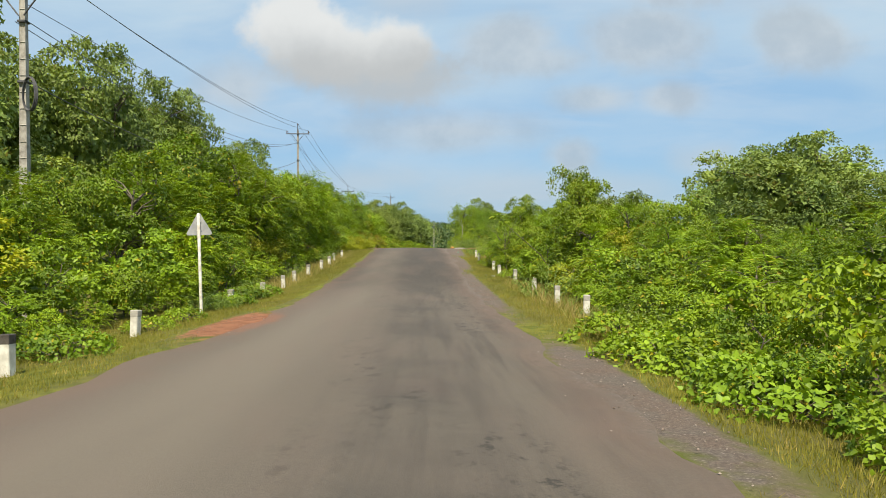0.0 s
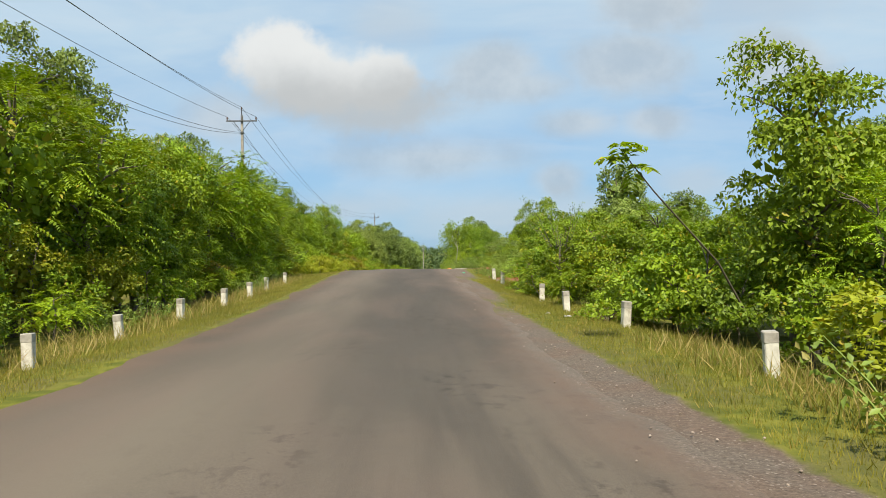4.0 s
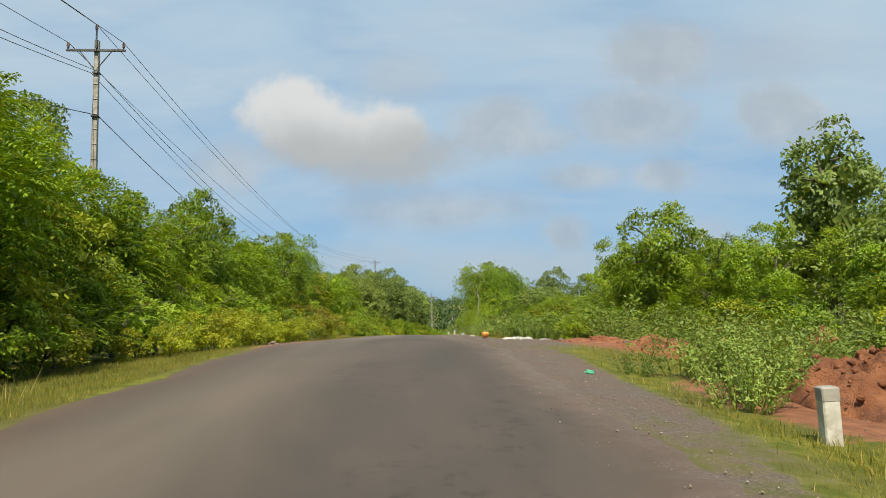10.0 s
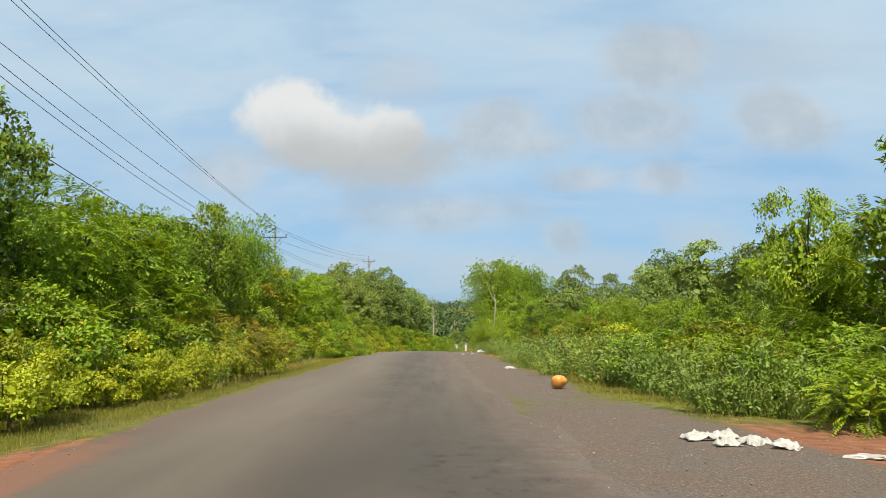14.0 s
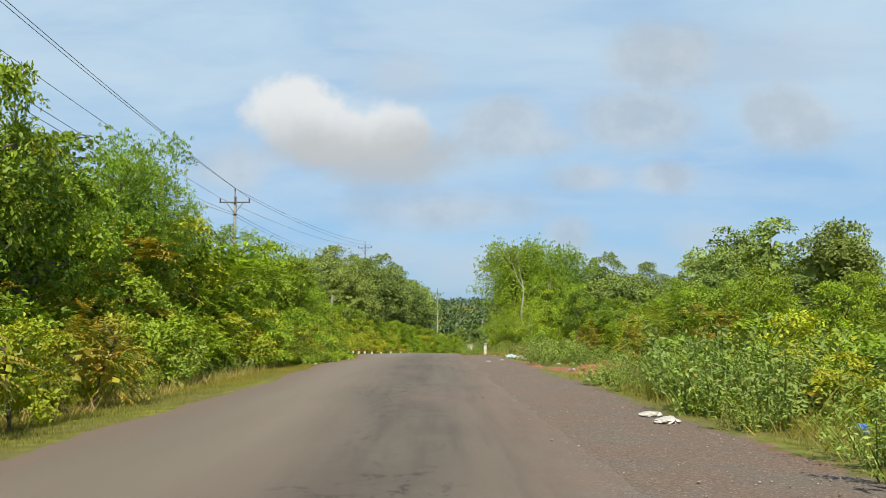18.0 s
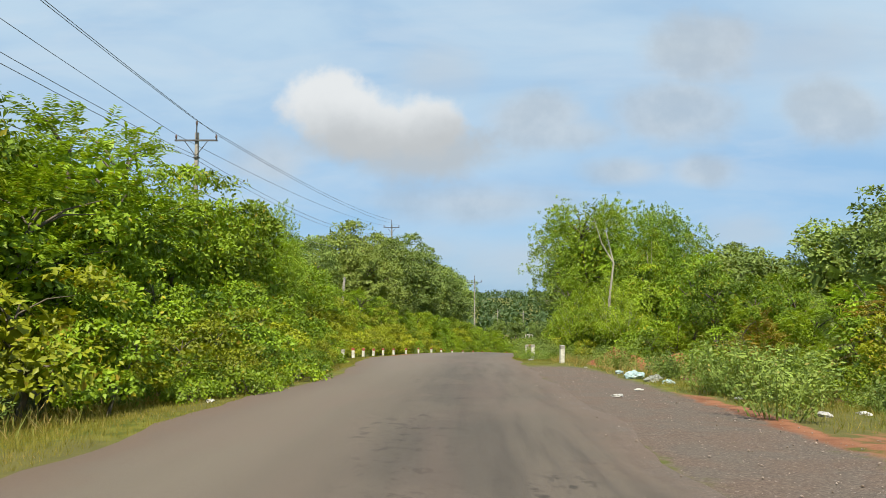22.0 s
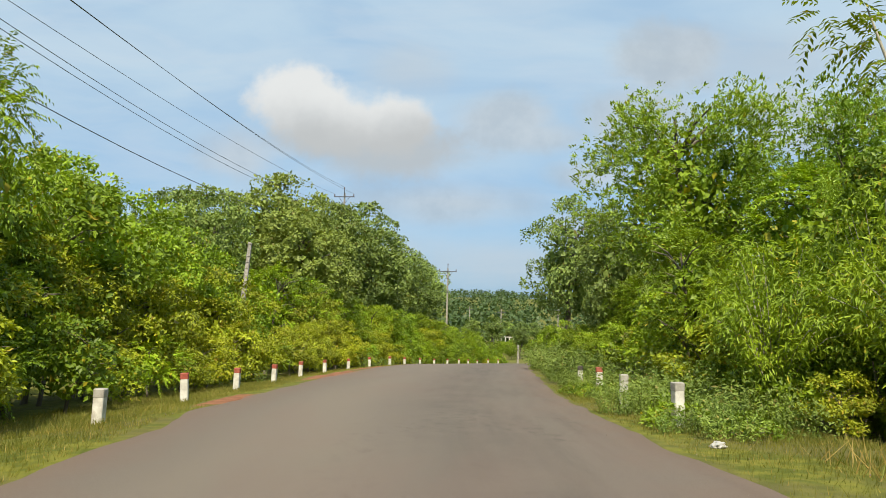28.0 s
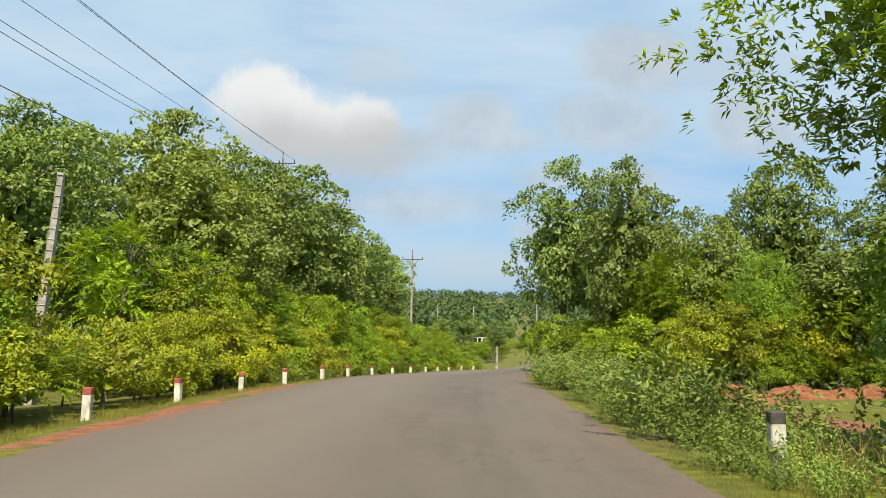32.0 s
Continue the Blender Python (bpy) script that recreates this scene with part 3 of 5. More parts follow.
# bare red soil and loose stone, as lateral place and station with their reach
RED = ((-3.0, 15.5, 0.7, 3.0), (-3.0, 72, 0.9, 4), (-3.5, 71, 0.6, 4.5), (6.5, 57, 1.5, 3.5), (7.2, 68.5, 2.6, 3.5), (7.0, 73.5, 2.2, 3.5), (10.5, 101, 1.5, 2),
       (6.2, 107, 1.0, 2.5), (5.0, 111, 0.45, 4), (8.5, 120, 2, 3), (6.4, 126.2, 1.0, 1.8), (-4.2, 153, 0.45, 5), (-4.45, 162, 0.4, 5), (-3.7, 138.5, 0.3, 2), (4.8, 90.5, 0.4, 2.5), (13.5, 170.5, 5.5, 5.5), (10.5, 162, 3.0, 6))
STONY = ((3.1, 8, 0.4, 5), (3.1, 28, 0.4, 12), (3.2, 46, 0.6, 8), (3.5, 60, 0.9, 8), (4.2, 73, 1.6, 9), (4.0, 88, 1.3, 10), (3.9, 99, 1.35, 8), (3.9, 112, 1.2, 14), (3.9, 121.5, 1.2, 5))


def build_ground():
    ds = spread([(-1500, -300, 150), (-300, -60, 20), (-60, -14, 2.5), (-14, -6.5, 0.75), (-6.5, 7, 0.3), (7, 14, 0.75), (14, 60, 2.5), (60, 300, 20), (300, 1501, 150)])
    ys = spread([(-400, -60, 40), (-60, -8, 4), (-8, 190, 0.8), (190, 300, 5), (300, 800, 40), (800, 3001, 200)])
    verts, red, stony = [], [], []
    for y in ys:
        cx = centre(y)
        for d in ds:
            verts.append((cx + d, y, ground_z(cx + d, y)))
            near = abs(d) < 14 and -20 < y < 200
            red.append(bumps_at(d, y, RED) if near else 0.0)
            stony.append(bumps_at(d, y, STONY) if near else 0.0)
    k = len(ds)
    i = (np.arange(len(ys) - 1)[:, None] * k + np.arange(k - 1)[None]).ravel()
    me = mesh_of("ground", verts, np.stack([i, i + 1, i + k + 1, i + k], 1), True)
    me.attributes.new("laterite", "FLOAT", "POINT").data.foreach_set("value", red)
    me.attributes.new("gravel", "FLOAT", "POINT").data.foreach_set("value", stony)
    tagged(part("ground", me, GROUND_MAT), "grassy earth with red laterite patches", "ground", kind="structure")


def build_road():
    ys = spread([(-60, 0, 3), (0, 200, 0.5), (200, 420, 4)])
    red, stony = [], []
    cols = (-1.06, -1.0, -0.9, -0.8, -0.7, -0.45, -0.2, 0, 0.2, 0.45, 0.6, 0.7, 0.8, 0.9, 1.0, 1.06)
    verts, uv = [], []
    for y in ys:
        w, cx, z = half_width(y), centre(y), curve(y, LEVEL_Y, LEVEL_Z)
        inner_edge = float(np.interp(y, (10, 16, 26, 86, 94, 101, 110, 119, 125, 134, 142, 150, 162, 180), (1.0, 0.9, 0.98, 0.98, 0.87, 0.82, 0.94, 0.76, 0.9, 0.98, 0.97, 0.94, 0.97, 1.06)))
        for c in cols:
            red.append(bumps_at(c * w, y, RED))
            stony.append(bumps_at(c * w, y, STONY, 2))
            rag = 0.0
            if abs(c) > 0.85:
                side = math.copysign(40, c)
                rag = 0.28 * noise.noise((side, y * 0.35, 0)) + 0.14 * noise.noise((side, y * 1.7, 5))
            d = (abs(c) * w + rag) * (1 if c > 0 else -inner_edge) if c else 0.0
            lift = 0.022 if abs(c) <= 1 else -0.06
            dip = 0.012 * noise.noise((d * 0.6, y * 0.25, 9))
            verts.append((cx + d, y, z + section(d, w, y) + lift + dip))
            uv.append((c, y))
    k = len(cols)
    i = (np.arange(len(ys) - 1)[:, None] * k + np.arange(k - 1)[None]).ravel()
    faces = np.stack([i, i + 1, i + k + 1, i + k], 1)
    me = mesh_of("road", verts, faces, True)
    me.attributes.new("laterite", "FLOAT", "POINT").data.foreach_set("value", red)
    me.attributes.new("gravel", "FLOAT", "POINT").data.foreach_set("value", stony)
    me.uv_layers.new(name="UVMap").data.foreach_set("uv", np.array(uv, np.float32)[faces.ravel()].ravel())
    tagged(part("road", me, ROAD_MAT), "worn grey-brown asphalt road with dusty ragged edges", "road", kind="structure")


build_ground()
build_road()

# ---- plants ----
def shapes_of(seed, count):
    return [np.random.default_rng(seed * 100 + k) for k in range(count)]


bushes = Kind("dense green broad-leaved bush on the road verge", "bush", "verge bushes")
for g in shapes_of(1, 6):
    c, o = crown(g, 9, 10, 1.05, 1.05, 1.0, -0.7, 0.33)
    bushes.shape("bush", limbs(g, 1.5, 0.7, 9, 0.03, 0.15), BARK, join([inner(g, 130, 0.8, 0.8, 0.95, 0.2), spray(g, c, o, 26, g.uniform(0.09, 0.2, len(c)), 0.105, 0.55, 0.25)]), LEAF_BROAD, "foliage", "stem")

feather_bushes = Kind("light green bush of arching feathery leaves", "bush", "feathery bushes")
for g in shapes_of(2, 5):
    c, o = crown(g, 10, 12, 0.85, 0.9, 1.0, -0.7, 0.33)
    feather_bushes.shape("feathery_bush", limbs(g, 1.5, 0.7, 9, 0.03, 0.15), BARK, join([inner(g, 130, 0.75, 0.75, 0.95, 0.2), fronds(g, c, o, 0.5, 10, 0.105, 0.36, 0.35)]), LEAF_FEATHER, "foliage", "stem")

gold_bushes = Kind("yellow-green bush with sunlit golden leaves", "bush", "golden bushes")
for g in shapes_of(3, 5):
    c, o = crown(g, 9, 10, 1.05, 1.05, 1.0, -0.7, 0.33)
    gold_bushes.shape("golden_bush", limbs(g, 1.5, 0.7, 9, 0.03, 0.15), BARK, join([inner(g, 130, 0.8, 0.8, 0.95, 0.2), spray(g, c, o, 26, g.uniform(0.09, 0.2, len(c)), 0.1, 0.5, 0.3)]), LEAF_GOLD, "foliage", "stem")

LEAF_RUST = leafy("rusty_leaf", (0.105, 0.105, 0.014), (0.29, 0.252, 0.032), (0.296, 0.154, 0.028), 0.12, vary=0.3)
rust_bushes = Kind("feathery bush with yellowed and rust-tinged leaves", "bush", "rust-tinged bushes")
for g in shapes_of(17, 2):
    c, o = crown(g, 10, 12, 0.85, 0.9, 1.0, -0.7, 0.33)
    rust_bushes.shape("feathery_bush", limbs(g, 1.5, 0.7, 9, 0.03, 0.15), BARK, join([inner(g, 130, 0.75, 0.75, 0.95, 0.2), fronds(g, c, o, 0.5, 10, 0.105, 0.36, 0.35)]), LEAF_RUST, "foliage", "stem")

weeds = Kind("grey-green leafy weed clump on the verge", "weed", "weed clumps")
for g in shapes_of(4, 5):
    stems, tips, ways = [], [], []
    for k in range(16):
        a, r = g.uniform(0, 6.283), g.uniform(0.1, 0.55)
        foot = np.array([math.cos(a) * r * 0.6, math.sin(a) * r * 0.6, -0.05])
        top = foot + [math.cos(a) * r * 0.9, math.sin(a) * r * 0.9, g.uniform(0.6, 1.05)]
        stems.append(tube([foot, (foot + top) / 2 + [0, 0, 0.06], top], [0.012, 0.009, 0.004], 3))
        for s in np.linspace(0.25, 1.0, 6):
            tips.append(foot + (top - foot) * s)
            ways.append(unit(np.array([math.cos(a + g.uniform(-1.5, 1.5)), math.sin(a + g.uniform(-1.5, 1.5)), 0.5])))
    weeds.shape("weed_clump", join(stems), LEAF_WEED, spray(g, np.array(tips), np.array(ways), 7, np.full(len(tips), 0.06), 0.075, 0.45, 0.1), LEAF_WEED, "foliage", "stalk")

trees = Kind("green roadside tree with a dense uneven crown", "tree", "roadside trees")
for g in shapes_of(5, 6):
    c, o = crown(g, 13, 14, 1.95, 2.4, 3.6, -0.85, 0.33)
    trees.shape("tree", limbs(g, 4.6, 1.6, 14, 0.10, 0.05), BARK, join([inner(g, 520, 1.6, 2.0, 3.5, 0.26), spray(g, c, o, 42, g.uniform(0.16, 0.32, len(c)), 0.135, 0.52, 0.3)]), LEAF_BROAD)

feather_trees = Kind("light green tree with layered feathery leaves", "tree", "feathery trees")
for g in shapes_of(6, 5):
    c, o = crown(g, 14, 22, 1.85, 2.3, 3.5, -0.85, 0.33)
    feather_trees.shape("feathery_tree", limbs(g, 4.8, 1.7, 14, 0.09, 0.07), BARK, join([inner(g, 520, 1.6, 2.0, 3.4, 0.26), fronds(g, c, o, 0.75, 10, 0.145, 0.36, 0.35)]), LEAF_FEATHER)

dark_trees = Kind("tall dark green forest tree behind the verge", "tree", "forest trees")
for g in shapes_of(7, 5):
    c, o = crown(g, 15, 7, 2.0, 3.2, 6.2, -0.8)
    dark_trees.shape("forest_tree", limbs(g, 7.6, 1.9, 12, 0.16, 0.03), BARK, join([inner(g, 110, 1.8, 3.0, 5.9, 1.1), spray(g, c, o, 30, g.uniform(0.25, 0.5, len(c)), 0.24, 0.55, 0.25)]), LEAF_DARK)

wood_trees = Kind("broad olive-green forest tree with a dense rounded crown", "tree", "forest trees")
for g in shapes_of(10, 4):
    c, o = crown(g, 24, 9, 2.7, 3.9, 5.5, -0.9, 0.33)
    wood_trees.shape("forest_tree", limbs(g, 7.4, 2.2, 12, 0.17, 0.03), BARK, join([inner(g, 900, 2.4, 3.5, 5.2, 0.42), spray(g, c, o, 42, g.uniform(0.3, 0.5, len(c)), 0.17, 0.6, 0.25, (1.2, 1.2, 0.8))]), LEAF_DARK)

arch_trees = Kind("tall roadside tree with glossy leaves on high spreading boughs", "tree")
for g in shapes_of(11, 1):
    c, o = crown(g, 20, 11, 2.8, 2.6, 6.2, -0.7, 0.33)
    arch_trees.shape("spreading_tree", limbs(g, 6.5, 2.4, 16, 0.12, 0.03), BARK, join([inner(g, 400, 1.9, 1.6, 6.3, 0.2), whorls(g, np.concatenate([c, c + g.normal(0, 0.2, c.shape), c + g.normal(0, 0.2, c.shape)]), np.concatenate([o, o, o]), 14, 0.17, 0.34)]), LEAF_TALL)

big_bushes = Kind("tall dense green thicket bush behind the verge", "bush", "thicket bushes")
for g in shapes_of(12, 4):
    c, o = crown(g, 12, 11, 1.6, 1.95, 2.1, -0.8, 0.33)
    big_bushes.shape("thicket_bush", limbs(g, 3.0, 1.2, 12, 0.045, 0.12), BARK, join([inner(g, 260, 1.3, 1.6, 2.0, 0.27), spray(g, c, o, 36, g.uniform(0.14, 0.28, len(c)), 0.12, 0.55, 0.25)]), LEAF_BROAD, "foliage", "stem")

big_gold = Kind("tall yellow-green thicket bush lit by the sun", "bush", "golden thicket bushes")
for g in shapes_of(13, 4):
    c, o = crown(g, 12, 11, 1.6, 1.95, 2.1, -0.8, 0.33)
    big_gold.shape("golden_thicket", limbs(g, 3.0, 1.2, 12, 0.045, 0.12), BARK, join([inner(g, 260, 1.3, 1.6, 2.0, 0.27), spray(g, c, o, 36, g.uniform(0.14, 0.28, len(c)), 0.12, 0.48, 0.3)]), LEAF_GOLD, "foliage", "stem")

tall_trees = Kind("tall leafy green tree close to the road", "tree", "tall roadside trees")
for g in shapes_of(14, 5):
    c, o = crown(g, 24, 12, 2.4, 3.6, 5.4, -0.9, 0.34)
    tall_trees.shape("tall_tree", limbs(g, 7.4, 2.0, 16, 0.12, 0.03), BARK, join([inner(g, 1900, 2.1, 3.1, 5.2, 0.19), whorls(g, np.concatenate([c + g.normal(0, 0.28, c.shape) for _ in range(8)]), np.concatenate([o] * 8), 12, 0.115, 0.38)]), LEAF_TALL)

slim_trees = Kind("slender pale-barked tree with a sparse feathery crown", "tree")
for g in shapes_of(8, 2):
    stem = [np.array([g.normal(0, 0.05) * k, g.normal(0, 0.05) * k, 1.6 * k - 0.2]) for k in range(5)]
    fork = [stem[3], stem[3] + [0.45, 0.1, 0.9], stem[3] + [0.7, 0.2, 2.1]]
    wood = join([tube(stem, [0.075, 0.065, 0.055, 0.04, 0.02], 7), tube(fork, [0.04, 0.03, 0.012], 5)])
    c, o = lobes(g, 42, 0.9, 1.2, 6.2, -0.9, 0.3)
    c2, o2 = lobes(g, 18, 0.5, 0.5, 6.9, -0.9, 0.3)
    slim_trees.shape("slender_tree", wood, BARK_PALE, fronds(g, np.concatenate([c, c2 + [0.7, 0.2, 0]]), np.concatenate([o, o2]), 0.7, 8, 0.16, 0.32, 0.3), LEAF_BROAD)

twiggy_trees = Kind("half-bare shrub tree with upright twigs and small leaves", "tree")
for g in shapes_of(9, 2):
    wood, tips, ways = [limbs(g, 2.4, 1.0, 6, 0.05, 0.05)], [], []
    for k in range(20):
        a, r = g.uniform(0, 6.283), g.uniform(0.2, 1.3)
        foot = np.array([math.cos(a) * r * 0.5, math.sin(a) * r * 0.5, 2.0])
        top = foot + [math.cos(a) * r * 1.1, math.sin(a) * r * 1.1, g.uniform(0.7, 1.7)]
        wood.append(tube([foot, (foot + top) / 2 + [g.normal(0, 0.12), g.normal(0, 0.12), 0.2], top], [0.012, 0.008, 0.003], 4))
        for s in np.linspace(0.1, 1, 12):
            tips.append(foot + (top - foot) * s)
            ways.append(unit(g.normal(0, 1, 3)))
    twiggy_trees.shape("twiggy_tree", join(wood), BARK, spray(g, np.array(tips), np.array(ways), 14, np.full(len(tips), 0.10), 0.055, 0.5, 0.0), LEAF_BROAD)

bamboos = Kind("clump of arching bamboo stems with fine drooping leaves", "bamboo", "bamboo clumps")
for g in shapes_of(16, 2):
    wood, tips, ways = [], [], []
    for k in range(26):
        a, r = g.uniform(0, 6.283), g.uniform(0.3, 1.5)
        way = np.array([math.cos(a), math.sin(a), 0])
        pts = [way * (0.1 + r * s * s) + [0, 0, (3.9 - 0.6 * r) * s - 0.7 * r * s ** 3 - 0.05] for s in np.linspace(0, 1, 6)]
        wood.append(tube(pts, [0.018, 0.016, 0.013, 0.010, 0.007, 0.003], 4))
        for s in np.linspace(0.12, 1, 22):
            tips.append(np.array([np.interp(s, np.linspace(0, 1, 6), [p[i] for p in pts]) for i in range(3)]) + g.normal(0, 0.12, 3))
            ways.append(unit(way + g.normal(0, 0.7, 3)))
    bamboos.shape("bamboo_clump", join(wood), BARK_PALE, spray(g, np.array(tips), np.array(ways), 15, np.full(len(tips), 0.13), 0.16, 0.2, 0.55), LEAF_BAMBOO, "foliage", "stem")

LEFT_Y = (0, 10, 20, 30, 45, 55, 62, 70, 78, 85, 95, 100, 105, 110, 114, 120, 126, 130, 134, 140, 144, 147, 160, 175, 185, 205, 230)
LEFT_H = (4.2, 4.2, 4.7, 6.3, 6.4, 6.3, 6.5, 6.9, 6.6, 7.1, 7.0, 6.5, 7.1, 8.6, 8.4, 7.2, 7.2, 6.8, 6.7, 6.4, 6.2, 6.0, 6.1, 6.3, 5.8, 5.0, 4.5)
RIGHT_Y = (0, 13, 24, 30, 36, 40, 47, 53, 60, 68, 73, 79, 84, 87.5, 95, 100, 110, 118, 126, 130, 135, 140, 146, 150, 160, 172, 205, 230)
RIGHT_H = (2.4, 2.7, 3.2, 4.0, 3.4, 3.1, 2.8, 2.9, 2.6, 2.8, 4.2, 5.0, 5.0, 2.7, 2.8, 3.3, 3.9, 4.0, 4.2, 4.6, 5.2, 7.4, 9.0, 8, 6.5, 8.5, 8.5, 7)
LEFT_FACE_Y, LEFT_FACE = (0, 32, 40, 62, 67, 85, 110, 116, 124, 130, 134, 140, 150, 165, 190, 230), (6.1, 6.1, 5.7, 5.7, 6.2, 6.2, 5.6, 4.4, 4.3, 5.2, 6.2, 6.4, 6.8, 6.9, 6.8, 5.5)
RIGHT_FACE_Y = (0, 10, 20, 30, 38, 42, 50, 55, 60, 66, 72, 78, 84, 87, 103, 112, 122, 128, 135, 143, 147, 151, 175, 180, 190, 230)
RIGHT_FACE = (4.4, 4.8, 6.0, 6.2, 5.7, 5.1, 5.1, 7.0, 10.0, 11.0, 10.8, 9.6, 8.8, 9.6, 10.0, 9.8, 10.0, 8.0, 6.6, 6.6, 10.5, 17.0, 21.0, 9.5, 7.0, 6)


def pick(rnd, *chances):
    """One of some (kind, weight) pairs."""
    kinds, weights = zip(*chances)
    return rnd.choices(kinds, weights)[0]


def hedge(side, ys, hs, face_ys, faces, rnd):
    """A strip of bushes that rises from the verge to trees behind it."""
    y = 1.0
    while y < 222:
        h, face = float(np.interp(y, ys, hs)), float(np.interp(y, face_ys, faces))
        gold = 8 if side < 0 and 138 < y < 185 else (3 if side < 0 and 84 < y < 112 else 0.7)
        low = [(bushes, 3 if gold < 8 else 1), (feather_bushes, 2.5 if gold < 8 else 1), (gold_bushes, gold)]
        more = 1.2 if gold == 8 else 1.0
        hollow = HOLLOWS[side][0] < y < HOLLOWS[side][1]
        for step, off, tall in ((0, 0.0, 0.26), (0.9, 0.9, 0.45), (0.4, 2.1, 0.66)):
            off += 0.4 if hollow else 0.0
            tall = tall + 0.14 if side > 0 and h < 4 else tall
            hh = max(h * tall * more * rnd.uniform(0.7, 1.3), 0.8)
            kind, own = pick(rnd, *low), 2.0
            if gold == 8 and off > 0.5 and (rnd.random() < 0.45 or 155 < y < 163 and off > 2):
                continue
            if tall > 0.6 and rnd.random() < 0.35:
                continue
            if hh > 2.3 and kind is feather_bushes:
                kind, own = feather_trees, 5.6
            elif hh > 2.7:
                kind, own = (big_gold if kind is gold_bushes else big_bushes), 4.1
            kind.plant(rnd.randrange(30), side * (face + off + hh * 0.2 + rnd.uniform(-0.2, 0.4)), y + step + rnd.uniform(-0.6, 0.6), hh, rnd, rnd.uniform(0.95, 1.3), own, sink=0.1)
        y += 2.2
    y = 1.5
    while y < 222:
        h, face = float(np.interp(y, ys, hs)), float(np.interp(y, face_ys, faces))
        h = (1.2 + (h - 1.2) * min((face + 3.6) / (9.0 if side < 0 else 8.0), 1.4 if y < 95 else 1.05)) * rnd.uniform(0.88, 1.12)
        hollow = HOLLOWS[side][0] < y < HOLLOWS[side][1]
        kind, own = pick(rnd, (trees, 3), (feather_trees, 4 if y < 90 else 1.5)), 6.1
        if h > 7.4 and kind is trees:
            kind, own = tall_trees, 9.3
        if not (side < 0 and 156 < y < 164):
            kind.plant(rnd.randrange(30), side * (face + (2.2 if hollow else 3.6) + rnd.uniform(-0.5, 0.7)), y, h, rnd, rnd.uniform(0.85, 1.1), own)
        if rnd.random() < 0.3:
            dark_trees.plant(rnd.randrange(30), side * (face + 7.2 + rnd.uniform(-0.6, 1.4)), y + rnd.uniform(-0.6, 0.6), h * rnd.uniform(0.9, 1.05), rnd, 1.5, 9.5)
        y += 2.5 if hollow else 2.9


HOLLOWS = {-1: (34, 66), 1: (-9, -8)}
hedge(-1, LEFT_Y, LEFT_H, LEFT_FACE_Y, LEFT_FACE, random.Random(11))
hedge(1, RIGHT_Y, RIGHT_H, RIGHT_FACE_Y, RIGHT_FACE, random.Random(12))

# trees that stand out above the strips: kind, x, y, height, width
rnd = random.Random(21)
for kind, own, x, y, h, wide in (
        (trees, 6.1, 5.3, 31.4, 5.4, 0.9), (twiggy_trees, 4.2, 2.85, 42.8, 3.6, 1.1), (big_bushes, 4.1, 3.4, 43.6, 3.0, 1.0), (big_bushes, 4.1, 2.9, 45.4, 2.9, 1.05), (big_bushes, 4.1, 4.3, 42.0, 3.2, 1.1), (big_bushes, 4.1, 3.9, 47.0, 3.0, 1.05),
        (bushes, 2.0, 3.75, 34.5, 1.9, 1.1), (bushes, 2.0, 4.3, 33.6, 2.3, 1.0), (bushes, 2.0, 3.5, 35.6, 1.5, 1.1), (dark_trees, 9.5, 12.8, 75.8, 9.4, 0.9), (trees, 6.1, 6.6, 86.0, 6.3, 0.65), (trees, 6.1, 10.8, 84.5, 4.7, 0.9), (trees, 6.1, 8.6, 89.2, 4.8, 0.9), (feather_trees, 6.1, 7.8, 86.4, 5.2, 0.9),
        (tall_trees, 9.3, 2.0, 148.4, 12.2, 1.1), (tall_trees, 9.3, 5.4, 144.5, 11.0, 1.0), (slim_trees, 7.6, 1.1, 134.6, 8.0, 1.0), (slim_trees, 7.6, 3.2, 135.9, 7.0, 1.0),
        (feather_trees, 6.1, 4.8, 137.5, 5.4, 1.0), (feather_trees, 6.1, 0.6, 139.5, 4.2, 1.0), (arch_trees, 9.0, 3.0, 149.4, 10.0, 1.0),
        (wood_trees, 9.6, 5.8, 197, 18.0, 0.9), (wood_trees, 9.6, 8.6, 188, 16.5, 0.85), (wood_trees, 9.6, 11.2, 182, 11.6, 0.9), (wood_trees, 9.6, 16.5, 184, 16.0, 0.85), (wood_trees, 9.6, 12, 202, 16.0, 1.0), (wood_trees, 9.6, 22, 182, 13.5, 1.0),
        (tall_trees, 9.3, -14.4, 133.2, 7.7, 0.75), (feather_trees, 6.1, -13.4, 127.2, 6.0, 0.85), (feather_trees, 6.1, -14.9, 136.9, 8.2, 0.55), (trees, 6.1, -15.2, 83.3, 8.4, 0.8), (trees, 6.1, -14.2, 99.5, 8.0, 0.7),
        (feather_trees, 6.1, 6.8, 131.5, 5.0, 1.0), (feather_trees, 6.1, 0.3, 143.4, 5.4, 0.8), (gold_bushes, 2.0, -10.0, 89.0, 1.6, 1.0), (rust_bushes, 2.0, -10.1, 91.4, 2.3, 0.9), (gold_bushes, 2.0, -10.0, 93.4, 1.7, 1.0), (rust_bushes, 2.0, -10.3, 96.2, 2.0, 1.0)):
    kind.plant(rnd.randrange(30), 0, 0, h, rnd, wide, own, at=(x, y))

